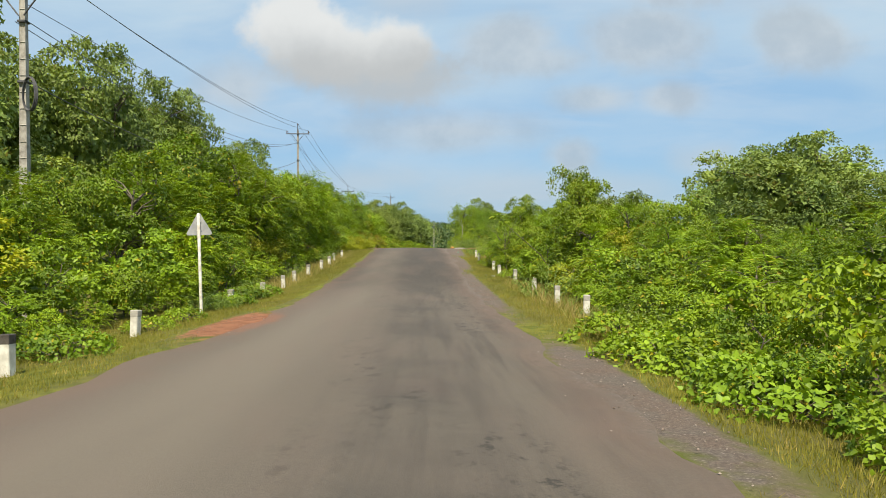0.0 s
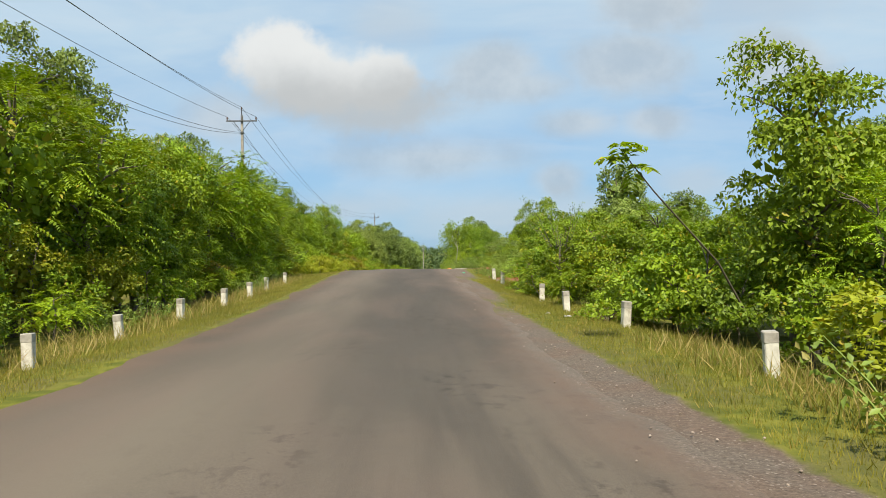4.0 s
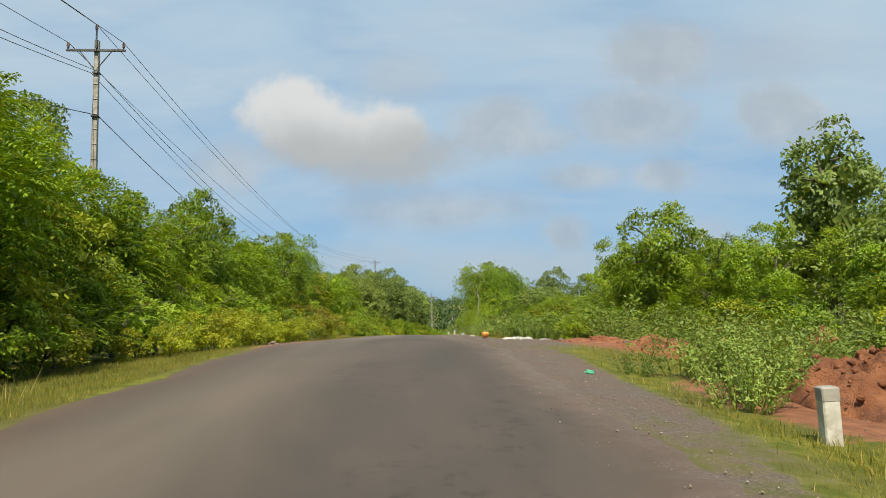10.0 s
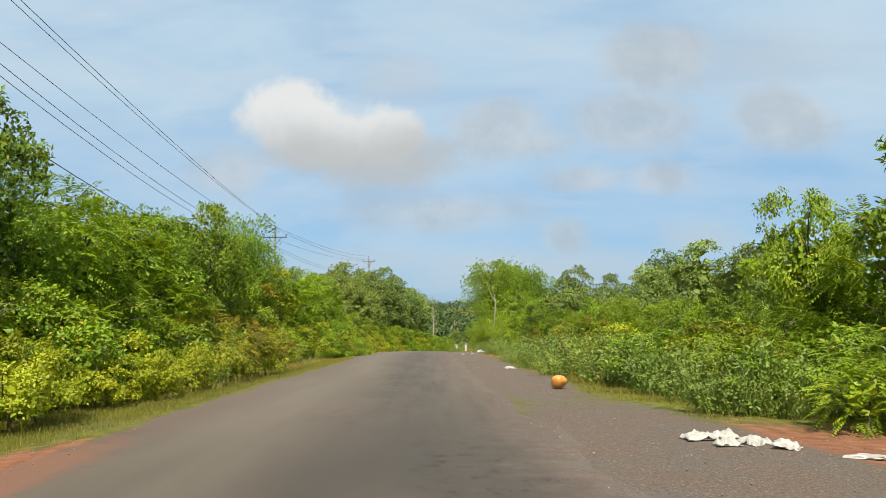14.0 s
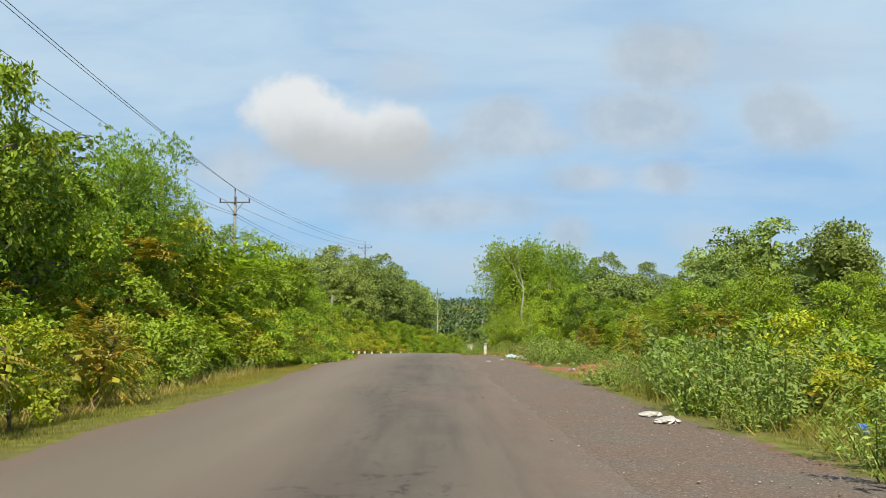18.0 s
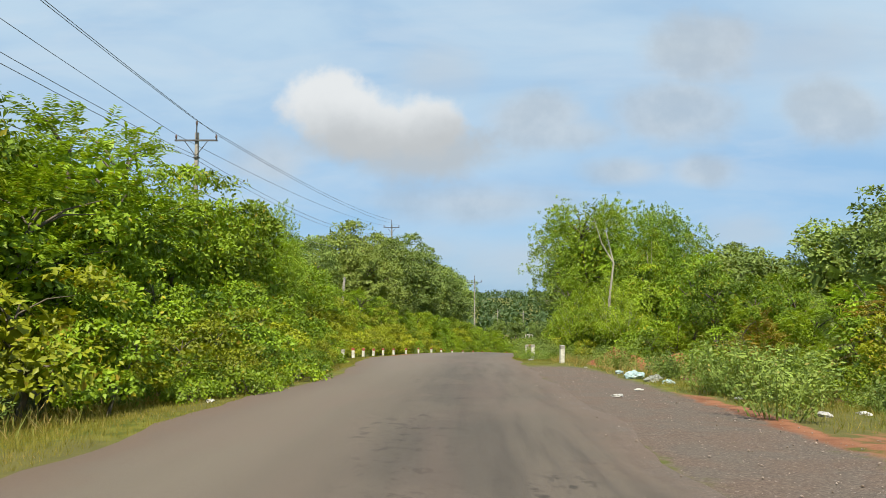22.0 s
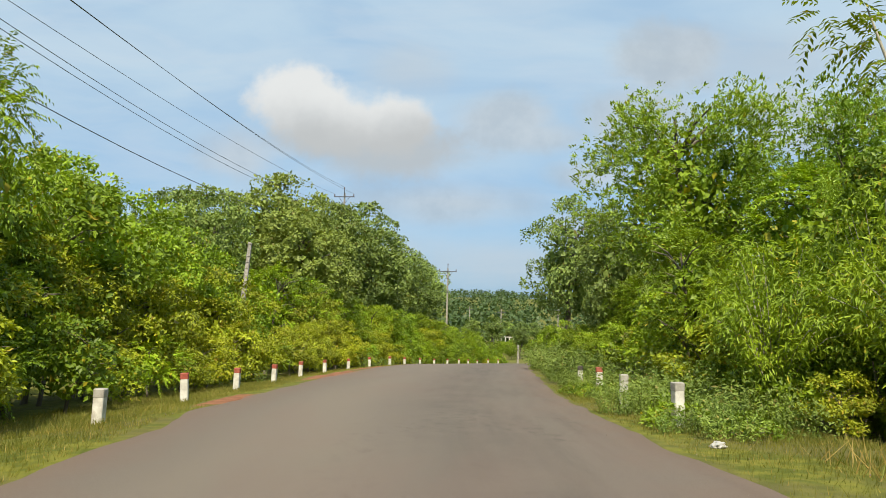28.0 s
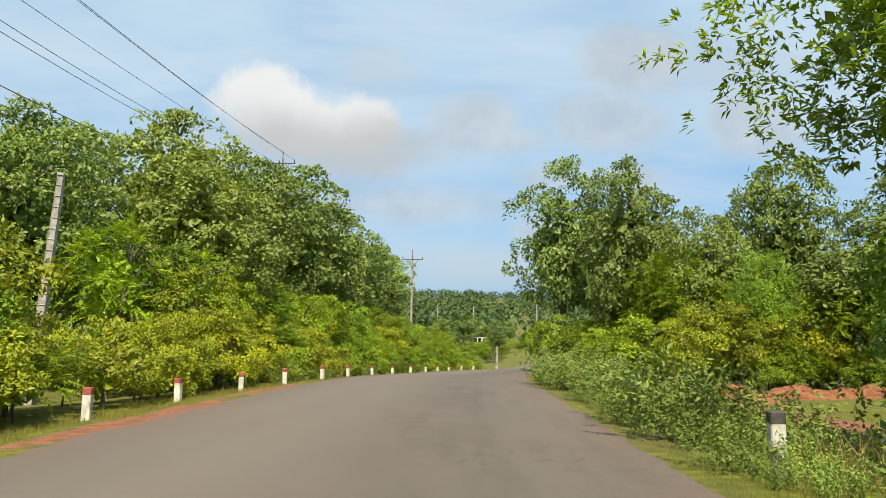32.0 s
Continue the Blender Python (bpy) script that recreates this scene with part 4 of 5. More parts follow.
for x, y, h in ((22, 150, 12.5), (26.6, 156.8, 14.5), (31, 151, 13.5), (18, 143, 9.5), (24, 163, 13), (36, 158, 14), (21, 60, 9), (27, 66, 10.5), (17, 44, 7.5), (24, 50, 9.5), (33, 72, 12), (20, 84, 8), (45, 95, 14), (58, 112, 17), (50, 108, 15)):
    dark_trees.plant(rnd.randrange(30), 0, 0, h, rnd, rnd.uniform(1.0, 1.3), 9.5, at=(x, y))

# the taller woods behind
for y in range(26, 100, 4):
    wood_trees.plant(rnd.randrange(30), -21 + rnd.uniform(-3, 3), y + rnd.uniform(-2, 2), rnd.uniform(13, 15.5) if y < 84 else 9, rnd, rnd.uniform(0.7, 0.9), 9.6)
for x, y, h in ((-21, 168, 10.5), (-26, 163, 10.0), (-31, 170, 11.5), (-24, 174, 12.0), (-19.7, 181, 15), (-16.8, 187, 14.5), (-21, 190, 15), (-16.3, 197, 16), (-20, 203, 15), (-16.0, 206, 15),
                (-15.0, 216, 15.5), (-16, 219, 15), (-13.2, 228, 15.5), (-12.3, 238, 16), (-12.5, 248, 17), (-28, 182, 13), (-36, 178, 12), (-17, 176, 11), (-33, 160, 9.5), (-22, 156, 7.5), (-27, 152, 8)):
    wood_trees.plant(rnd.randrange(30), 0, 0, h * 1.13, rnd, rnd.uniform(0.95, 1.2), 9.6, at=(x, y))
for k in range(46):
    y = rnd.uniform(30, 215)
    d = rnd.uniform(15, 26) if k % 2 else rnd.uniform(26, 60)
    d += 12 if 144 < y < 178 and d < 26 else 0
    dark_trees.plant(rnd.randrange(30), d, y, rnd.uniform(5.0, 7.0) + max(0.0, d - 20) * rnd.uniform(0.08, 0.16) + (3 if y > 150 else 0), rnd, rnd.uniform(0.95, 1.35), 9.5)
for k in range(20):
    y = rnd.uniform(228, 300)
    side = -1 if k % 2 else 1
    dark_trees.plant(rnd.randrange(30), side * rnd.uniform(7, 28), y, rnd.uniform(5, 8), rnd, 1.2, 9.5)

for k in range(46):
    y = rnd.uniform(214, 292)
    big_bushes.plant(rnd.randrange(30), (-1 if k % 3 else 1) * rnd.uniform(5.5, 22), y, rnd.uniform(1.8, 3.6), rnd, 1.3, 4.1)
for d, y, h in ((-5.0, 118.5, 1.4), (-4.7, 120.6, 1.2), (-5.3, 122.4, 2.0), (-4.8, 123.9, 1.5), (-5.6, 120.2, 2.4), (-5.9, 117.6, 2.2), (-5.2, 125.6, 1.7), (-5.8, 127.6, 2.1), (-5.4, 129.8, 1.6), (-6.2, 124.6, 2.8), (-6.6, 128.6, 2.9)):
    (gold_bushes if h < 2.3 else big_gold).plant(rnd.randrange(30), d, y, h, rnd, 1.15, 2.0 if h < 2.3 else 4.1, sink=0.1)
for k in range(30):
    y = rnd.uniform(64, 104)
    gold_bushes.plant(rnd.randrange(30), -rnd.uniform(4.9, 6.3), y, rnd.uniform(0.8, 1.5), rnd, 1.1, 2.0, sink=0.1)
# posts and mounds that stay free of weeds on the side they are seen from
CLEAR = ((2.95, 18.0), (3.1, 22.75), (2.94, 27.85), (2.65, 33.7), (2.2, 38.0), (2.1, 42.0), (1.5, 50.0), (1.3, 54.2), (-1.88, 128.45),
         (-6.0, 9.7), (-6.52, 14.8), (-7.72, 41.9), (-7.9, 45.6), (3.2, 57.5), (4.2, 58.0), (2.4, 56.0), (5.0, 59.5))

creepers = Kind("low sprawling leafy creeper over the verge grass", "creeper", "verge creepers")
for g in shapes_of(15, 4):
    a, q = g.uniform(0, 6.283, 60), np.sqrt(g.uniform(0, 1, 60))
    c = np.stack([np.cos(a) * q * 0.75, np.sin(a) * q * 0.6, 0.06 + 0.3 * (1 - q * q) + g.uniform(0, 0.08, 60)], 1)
    o = unit(np.stack([np.cos(a) * q, np.sin(a) * q, 0.5 + 0 * a], 1))
    runners = join([tube([np.array([0, 0, -0.02]), c[k] * [0.5, 0.5, 0.9], c[k]], [0.010, 0.007, 0.003], 3) for k in range(0, 60, 4)])
    creepers.shape("creeper", runners, BARK, spray(g, c, o, 16, np.full(60, 0.10), 0.07, 0.75, 0.1), LEAF_BROAD, "foliage", "runner")
for k in range(16):
    creepers.plant(rnd.randrange(30), -rnd.uniform(4.0, 4.7), rnd.uniform(112, 127), rnd.uniform(0.8, 1.4), rnd, rnd.uniform(0.8, 1.1), 1.0, sink=0.02)
for k in range(48):
    d, y = ((-rnd.uniform(4.7, 6.0), rnd.uniform(3, 30)), (rnd.uniform(4.9, 5.9), rnd.uniform(33, 52)), (rnd.uniform(4.2, 5.0), rnd.uniform(3, 13)))[k % 3]
    if any(abs(centre(y) + d - px) < 1.0 and -2.5 < y - py < 0.8 for px, py in CLEAR):
        continue
    creepers.plant(rnd.randrange(30), d, y, rnd.uniform(0.7, 1.15), rnd, rnd.uniform(0.9, 1.3), 1.0, sink=0.02)

for k in range(24):
    y = rnd.uniform(179, 206)
    big_bushes.plant(rnd.randrange(30), rnd.uniform(5.8, 10.5), y, rnd.uniform(2.6, 5.0), rnd, 1.2, 4.1, sink=0.15)
for x, y, h in ((0.9, 145.6, 4.2), (1.9, 148.2, 4.4), (4.4, 195.0, 5.0), (5.6, 192.6, 5.0), (4.0, 199.0, 4.6), (3.6, 151.2, 4.4), (4.6, 149.4, 4.6), (6.4, 148.0, 5.0)):
    big_bushes.plant(rnd.randrange(30), 0, 0, h, rnd, 1.1, 4.1, at=(x, y), sink=0.15)
for k in range(9):
    big_bushes.plant(rnd.randrange(30), 0, 0, rnd.uniform(2.2, 3.4), rnd, 1.25, 4.1, at=(11 + 1.5 * k, rnd.uniform(177, 180)), sink=0.15)
for x, y, h in ((8.4, 177.5, 4.6), (11.0, 178.0, 5.2), (13.6, 178.5, 5.0), (16.0, 178, 4.8), (10.0, 181, 6.0)):
    big_gold.plant(rnd.randrange(30), 0, 0, h, rnd, 1.05, 4.1, at=(x, y), sink=0.15)
for x, y, h in ((-0.5, 136.4, 3.3), (0.4, 138.4, 4.2), (0.9, 134.4, 4.0), (1.6, 136.6, 4.6), (1.2, 132.4, 3.2)):
    bamboos.plant(rnd.randrange(30), 0, 0, h, rnd, 0.95, 3.6, at=(x, y), sink=0.1)

# weeds on the open verges; those far from the road are one thicket
def weed_patch(d0, d1, y0, y1, count, low, high, seed, joined=None):
    r = random.Random(seed)
    for _ in range(count):
        d, y = r.uniform(d0, d1), r.uniform(y0, y1)
        x = centre(y) + d
        if any(abs(x - px) < 1.0 and -3.2 < y - py < 0.8 for px, py in CLEAR):
            continue
        lump = noise.noise((x * 0.45, y * 0.45, 7))
        if lump < -0.25:
            continue
        h, wide, n = r.uniform(low, high) * (0.85 + 1.2 * lump), r.uniform(0.9, 1.5), r.randrange(30)
        if joined is None:
            weeds.plant(n, d, y, h, r, wide, 1.0, sink=0.03)
        else:
            m = pose(x, y, ground_z(x, y) - 0.03, 0, 0, r.uniform(0, 360)) @ Matrix.Diagonal((h * wide, h * wide, h, 1))
            joined.append((n % len(weeds.shapes), m))


FAR_WEEDS = []
weed_patch(-6.2, -5.3, 2, 56, 20, 0.4, 0.9, 1)
weed_patch(-6.6, -4.4, 84, 116, 28, 0.6, 1.3, 2)
weed_patch(-7.0, -5.6, 140, 200, 12, 0.5, 1.0, 3, FAR_WEEDS)
weed_patch(4.9, 6.3, 2, 50, 16, 0.4, 0.9, 4)
weed_patch(5.4, 8.0, 54.5, 61, 20, 0.7, 1.2, 5)
weed_patch(6.2, 8.4, 76, 86, 34, 0.6, 1.4, 7)
weed_patch(5.4, 8.6, 85, 93, 26, 0.3, 1.1, 16)
weed_patch(5.2, 9.0, 93, 103, 56, 0.4, 1.4, 8)
weed_patch(5.7, 8.6, 113, 122, 44, 0.6, 1.1, 29)
weed_patch(4.6, 6.6, 122, 150, 18, 0.5, 1.1, 10, FAR_WEEDS)
weed_patch(4.9, 7.6, 150, 178, 100, 0.7, 1.3, 11, FAR_WEEDS)
weed_patch(4.5, 7.0, 133, 150, 50, 0.3, 0.7, 12)
weed_patch(5.4, 8.2, 116, 127, 18, 0.4, 0.8, 27)
for d, y, h in ((7.0, 78.5, 1.3), (7.8, 80.5, 1.7), (6.6, 84.0, 1.4), (8.6, 83.0, 2.0), (9.4, 79.0, 2.1), (8.4, 77.0, 1.8), (7.4, 76.0, 1.2), (9.6, 86.0, 2.0), (7.2, 88.0, 1.0), (8.8, 90.0, 1.4), (7.6, 94.5, 1.2), (6.4, 97.5, 1.0), (8.2, 99.0, 1.4), (9.2, 96.0, 1.5)):
    pick(rnd, (bushes, 3), (feather_bushes, 2), (gold_bushes, 1)).plant(rnd.randrange(30), d, y, h, rnd, 1.25, 2.0, sink=0.1)
weed_patch(4.5, 5.7, 147, 178, 70, 0.4, 0.9, 30, FAR_WEEDS)
weed_patch(8.0, 10.2, 54.5, 61, 20, 0.7, 1.2, 25, FAR_WEEDS)
weed_patch(9.8, 12.5, 60, 68, 26, 0.8, 1.4, 15, FAR_WEEDS)
weed_patch(8.2, 12, 66, 76, 26, 0.8, 1.5, 6, FAR_WEEDS)
weed_patch(8.0, 11.5, 75, 86, 46, 0.7, 1.2, 28, FAR_WEEDS)
weed_patch(8.4, 10.2, 86, 103, 36, 0.6, 1.0, 26, FAR_WEEDS)
weed_patch(8.2, 11.5, 104, 124, 34, 0.6, 1.2, 9, FAR_WEEDS)
weed_patch(7.2, 9.6, 142, 149, 22, 1.0, 1.5, 14, FAR_WEEDS)
weed_patch(6.8, 9.5, 46, 55, 16, 0.8, 1.3, 13, FAR_WEEDS)


def weed_thicket(spots):
    shapes = []
    for ob in weeds.shapes:
        me = next(o for o in ob.children if o.name.startswith("foliage")).data
        co, tri = np.empty(len(me.vertices) * 3, np.float32), np.empty(len(me.loops), np.int32)
        me.vertices.foreach_get("co", co)
        me.loops.foreach_get("vertex_index", tri)
        shapes.append((co.reshape(-1, 3), tri.reshape(-1, 3)))
    pieces = []
    for n, m in spots:
        a = np.array(m)
        pieces.append((shapes[n][0] @ a[:3, :3].T + a[:3, 3], shapes[n][1]))
    me = mesh_of("weed_thicket", *join(pieces))
    tagged(part("weed_thicket", me, LEAF_WEED), "grey-green tall weeds spread over the open verge", "weeds", kind="stuff")


weed_thicket(FAR_WEEDS)
for x, y, h in ((-2.0, 146.9, 0.5), (-1.6, 147.2, 0.6), (-2.3, 147.1, 0.4)):
    weeds.plant(rnd.randrange(30), 0, 0, h, rnd, 1.1, 1.0, at=(x, y), sink=0.03)
for x, y, h in ((2.7, 60.4, 0.9), (3.3, 61.2, 1.1), (4.4, 60.6, 1.2), (3.6, 64.4, 0.5), (1.2, 107.4, 0.7), (2.3, 105.6, 0.8), (-0.7, 110.6, 0.9), (0.7, 109.6, 0.5), (3.2, 102.6, 0.9), (-2.1, 139.5, 0.6), (-2.2, 136.0, 0.35), (1.1, 126.4, 0.5), (3.0, 128.2, 0.6), (0.2, 128.6, 0.4), (1.45, 56.3, 0.85), (1.7, 56.7, 0.8), (1.1, 60.2, 0.6), (6.4, 58.6, 1.2)):
    weeds.plant(rnd.randrange(30), 0, 0, h, rnd, 1.1, 1.0, at=(x, y), sink=0.03)

for x, y, h in ((-3.0, 137.2, 0.6), (-2.6, 137.6, 0.7), (-6.6, 21.4, 0.5), (-6.9, 21.2, 0.6), (-6.7, 25.3, 0.55), (-7.0, 25.0, 0.6), (3.0, 17.0, 0.4), (3.3, 21.8, 0.4)):
    weeds.plant(rnd.randrange(30), 0, 0, h, rnd, 1.1, 1.0, at=(x, y), sink=0.03)
for x, y, h in ((-2.95, 134.3, 0.4), (-2.7, 134.2, 0.42), (-2.4, 134.5, 0.5), (-2.1, 134.9, 0.6), (-1.7, 135.4, 0.7), (-2.9, 135.6, 0.4), (-3.1, 137.6, 0.5), (-2.8, 137.5, 0.55), (-2.5, 137.6, 0.6), (-2.2, 138.0, 0.7), (-1.9, 138.3, 0.9), (-1.5, 138.8, 1.0), (-1.0, 139.4, 0.8), (-2.6, 142.1, 0.3), (-2.2, 142.0, 0.36), (-1.9, 142.5, 0.45), (-2.4, 140.6, 0.45), (-2.0, 141.2, 0.5), (-1.4, 141.0, 0.5), (-2.3, 146.6, 0.35), (-1.9, 146.3, 0.45)):
    weeds.plant(rnd.randrange(30), 0, 0, h, rnd, 1.1, 1.0, at=(x, y), sink=0.03)
for k in range(16):
    creepers.plant(rnd.randrange(30), rnd.uniform(4.3, 5.6), rnd.uniform(134, 146), rnd.uniform(0.5, 0.9), rnd, rnd.uniform(0.7, 1.1), 1.0, sink=0.03)
for k in range(10):
    creepers.plant(rnd.randrange(30), rnd.uniform(5.4, 8.0), rnd.uniform(86, 100), rnd.uniform(0.5, 0.75), rnd, rnd.uniform(0.9, 1.3), 1.0, sink=0.03)
# bushes that lean out over the verge to the road's edge, and a golden wall at the curve
for k in range(16):
    creepers.plant(rnd.randrange(30), -rnd.uniform(2.8, 3.8), rnd.uniform(112, 121), rnd.uniform(0.7, 1.2), rnd, rnd.uniform(0.7, 1.0), 1.0, sink=0.03)
for d, y, h in ((-3.7, 112.6, 1.0), (-3.6, 114.4, 0.9), (-3.5, 116.2, 1.1), (-3.3, 118.3, 0.9), (-3.2, 119.8, 0.8), (-4.2, 113.5, 1.6), (-4.3, 115.6, 1.9), (-4.1, 117.6, 1.7), (-3.9, 119.6, 1.5), (-4.4, 121.2, 1.7), (-4.6, 111.2, 1.7), (-3.4, 121.8, 1.0), (-3.6, 123.2, 1.2), (-3.9, 124.2, 1.3), (-3.2, 121.0, 0.7), (-4.3, 122.6, 1.8)):
    pick(rnd, (bushes, 2), (gold_bushes, 2), (feather_bushes, 1)).plant(rnd.randrange(30), d, y, h, rnd, 1.1, 2.0, sink=0.1)
for k in range(12):
    y = 140.5 + 2.7 * k
    kind, own = pick(rnd, ((big_gold, 4.1), 6), ((big_bushes, 4.1), 1), ((feather_trees, 5.6), 1))
    kind.plant(rnd.randrange(30), -rnd.uniform(7.8, 9.2), y, rnd.uniform(3.2, 4.8) - 1.3 * (155 < y < 163), rnd, rnd.uniform(0.9, 1.15), own, sink=0.1)

for d, y, h in ((-6.6, 47.5, 1.7), (-6.9, 93.5, 1.9), (-7.2, 96.0, 2.1), (-6.4, 98.5, 1.8), (-7.2, 101.0, 2.2), (9.8, 112.5, 2.0), (11.0, 116.0, 2.3), (10.5, 106.5, 2.1), (-5.6, 117.5, 1.8), (-8.6, 106.5, 5.6), (-7.8, 95.5, 3.4), (-7.4, 91.0, 2.6), (11.8, 109.5, 3.0), (12.2, 119.0, 3.4), (9.6, 122.5, 2.4)):
    rust_bushes.plant(rnd.randrange(30), d, y, h, rnd, 0.95, 2.0, sink=0.1)

for kind in (rust_bushes, bamboos, creepers, big_bushes, big_gold, tall_trees, bushes, feather_bushes, gold_bushes, weeds, trees, feather_trees, dark_trees, wood_trees, arch_trees, slim_trees, twiggy_trees):
    for ob in kind.shapes:
        if ob not in kind.used:
            for o in (*ob.children, ob):
                bpy.data.objects.remove(o)

# ---- grass ----
FAST_Y = np.arange(-10, 240, 0.5)
FAST = np.array([(centre(y), curve(y, LEVEL_Y, LEVEL_Z), half_width(y)) for y in FAST_Y])


def grass_strip(side, y0, y1, per_metre, seed, name, label, mat, d0=None, d1=None, tall=(0.03, 0.11), lean=0.5):
    """Blades over one stretch of the verge."""
    r = np.random.default_rng(seed)
    n = int((y1 - y0) * per_metre)
    y = r.uniform(y0, y1, n)
    cx, z, w = (np.interp(y, FAST_Y, FAST[:, k]) for k in range(3))
    face = np.interp(y, LEFT_FACE_Y, LEFT_FACE) if side < 0 else np.interp(y, RIGHT_FACE_Y, RIGHT_FACE)
    near = (w * (np.interp(y, (86, 94, 125, 134), (1.0, 0.87, 0.85, 1.0)) if side < 0 else 1.0) + 0.15) if d0 is None else np.full(n, d0)
    far = np.maximum(face + 0.6, near + 0.3) if d1 is None else np.full(n, d1)
    a = near + (far - near) * r.uniform(0, 1, n)
    d = a * side
    bare = np.zeros(n)
    for sx, sy, rx, ry in RED + STONY:
        bare = np.maximum(bare, np.exp(-((d - sx) / rx) ** 4 - ((y - sy) / ry) ** 2))
    patch = np.sin(y * 1.3 + 2 * np.sin(a * 2.1)) * 0.25 + np.sin(y * 0.37 + a) * 0.25
    keep = r.uniform(0, 1, n) > bare * 2.0 + patch * 0.6
    y, d, cx, z, w, a = (v[keep] for v in (y, d, cx, z, w, a))
    n = len(y)
    ledge = np.interp(y, LEDGE_Y, LEDGE) if side > 0 else 0.0
    z = z - 0.022 * w - 0.13 * np.clip(a - w - 0.3 - ledge, 0, 1.8) - 0.06 * np.clip(a - 5.5, 0, 6) - 0.03
    h = r.uniform(*tall, n) * (0.6 + 0.4 * np.clip((a - w) / 1.2, 0, 1.5))
    t = r.uniform(0, 6.283, n)
    foot = np.stack([cx + d, y, z], 1)
    sidew = np.stack([np.cos(t), np.sin(t), np.zeros(n)], 1) * (h * 0.018 + 0.004)[:, None]
    tip = foot + np.stack([r.normal(0, lean, n) * h, r.normal(0, lean, n) * h, h + 0.03], 1)
    verts = np.stack([foot - sidew, foot + sidew, tip], 1).reshape(-1, 3)
    me = mesh_of(name, verts, np.arange(n * 3).reshape(-1, 3))
    tagged(part(name, me, mat), label, "grass", kind="stuff")


for k, y0 in enumerate(range(0, 200, 25)):
    dense = 2300 if y0 < 150 else 900
    grass_strip(-1, y0, y0 + 25, dense, 300 + k, "verge_grass", "short yellow-green verge grass", GRASS)
    grass_strip(1, y0, y0 + 25, dense, 340 + k, "verge_grass", "short yellow-green verge grass", GRASS)
grass_strip(-1, 28, 58, 80, 381, "dry_grass", "tall straw-coloured dry grass stalks", STRAW, 4.4, 5.8, (0.12, 0.4), 0.5)
grass_strip(1, 15, 31, 110, 382, "dry_grass", "tall brownish dry grass stalks", STRAW, 4.3, 5.9, (0.10, 0.34), 0.5)
grass_strip(-1, 86, 122, 80, 383, "dry_grass", "tall straw-coloured dry grass stalks", STRAW, 4.2, 5.6, (0.10, 0.36), 0.5)
grass_strip(1, 143.5, 149, 150, 385, "dry_grass", "tall reddish dry grass stalks", STRAW, 5.6, 7.4, (0.15, 0.5), 0.4)
grass_strip(1, 84, 100, 160, 386, "verge_grass", "tall loose green verge grass", GRASS, 5.0, 9.0, (0.12, 0.4), 0.5)
grass_strip(1, 120, 132, 80, 384, "dry_grass", "tall pale verge grass stalks", STRAW, 4.6, 6.2, (0.10, 0.36), 0.5)

def shoulder_stones():
    """Loose stones strewn over the gravelled shoulder and the broken road edges."""
    r = np.random.default_rng(66)
    base = np.array([(1, 0, 0), (-1, 0, 0), (0, 1, 0), (0, -1, 0), (0, 0, 1), (0, 0, -1)], float)
    tri = np.array([(0, 2, 4), (2, 1, 4), (1, 3, 4), (3, 0, 4), (2, 0, 5), (1, 2, 5), (3, 1, 5), (0, 3, 5)])
    pieces = []
    for d, y, rx, ry in STONY + RED:
        for _ in range(int(55 * ry * rx ** 0.5)):
            q, v = d + r.normal(0, 0.7) * rx, y + r.normal(0, 0.75) * ry
            if not 4 < v < 135 or abs(q) < 2.3:
                continue
            x = centre(v) + q
            size = 0.005 + 0.013 * r.uniform() ** 3
            a = r.uniform(0, 6.283)
            turn = np.array([(math.cos(a), -math.sin(a), 0), (math.sin(a), math.cos(a), 0), (0, 0, 1)])
            pieces.append((base * r.uniform(0.6, 1.3, (6, 1)) * size * [1.2, 1, 0.7] @ turn.T + [x, v, ground_z(x, v) + 0.015 + (0.02 if abs(q) < 3.1 else 0)], tri))
    me = mesh_of("shoulder_stones", *join(pieces))
    tagged(part("shoulder_stones", me, PEBBLE), "loose pale and brown stones over the gravel shoulder", "stones", kind="stuff")


shoulder_stones()

# ---- far woods over the valley and the ridge ----
def far_woods():
    r = np.random.default_rng(77)
    base = []
    while len(base) < 2600:
        y = 270 + 630 * r.uniform() ** 1.5
        d = r.uniform(-260, 330)
        if abs(d) > 9 or y > 330:
            x = centre(y) + d
            base.append((x, y, ground_z(x, y), r.uniform(4.5, 8)))
    base = np.array(base)
    k = 42
    o = unit(r.normal(0, 1, (len(base) * k, 3)) * [1, 1, 0.8])
    h = np.repeat(base[:, 3], k)
    at = np.repeat(base[:, :3], k, 0) + o * (h * r.uniform(0.25, 0.45, len(h)))[:, None] + np.stack([0 * h, 0 * h, h * 0.55], 1)
    ln = h * r.uniform(0.14, 0.26, len(h))
    me = mesh_of("far_woods", *leaves(at, o + r.normal(0, 0.6, o.shape), o + [0, 0, 0.6], ln, ln * 0.8))
    tagged(part("far_woods", me, LEAF_FAR), "distant green woods over the valley ridge", "woods", kind="stuff")


far_woods()


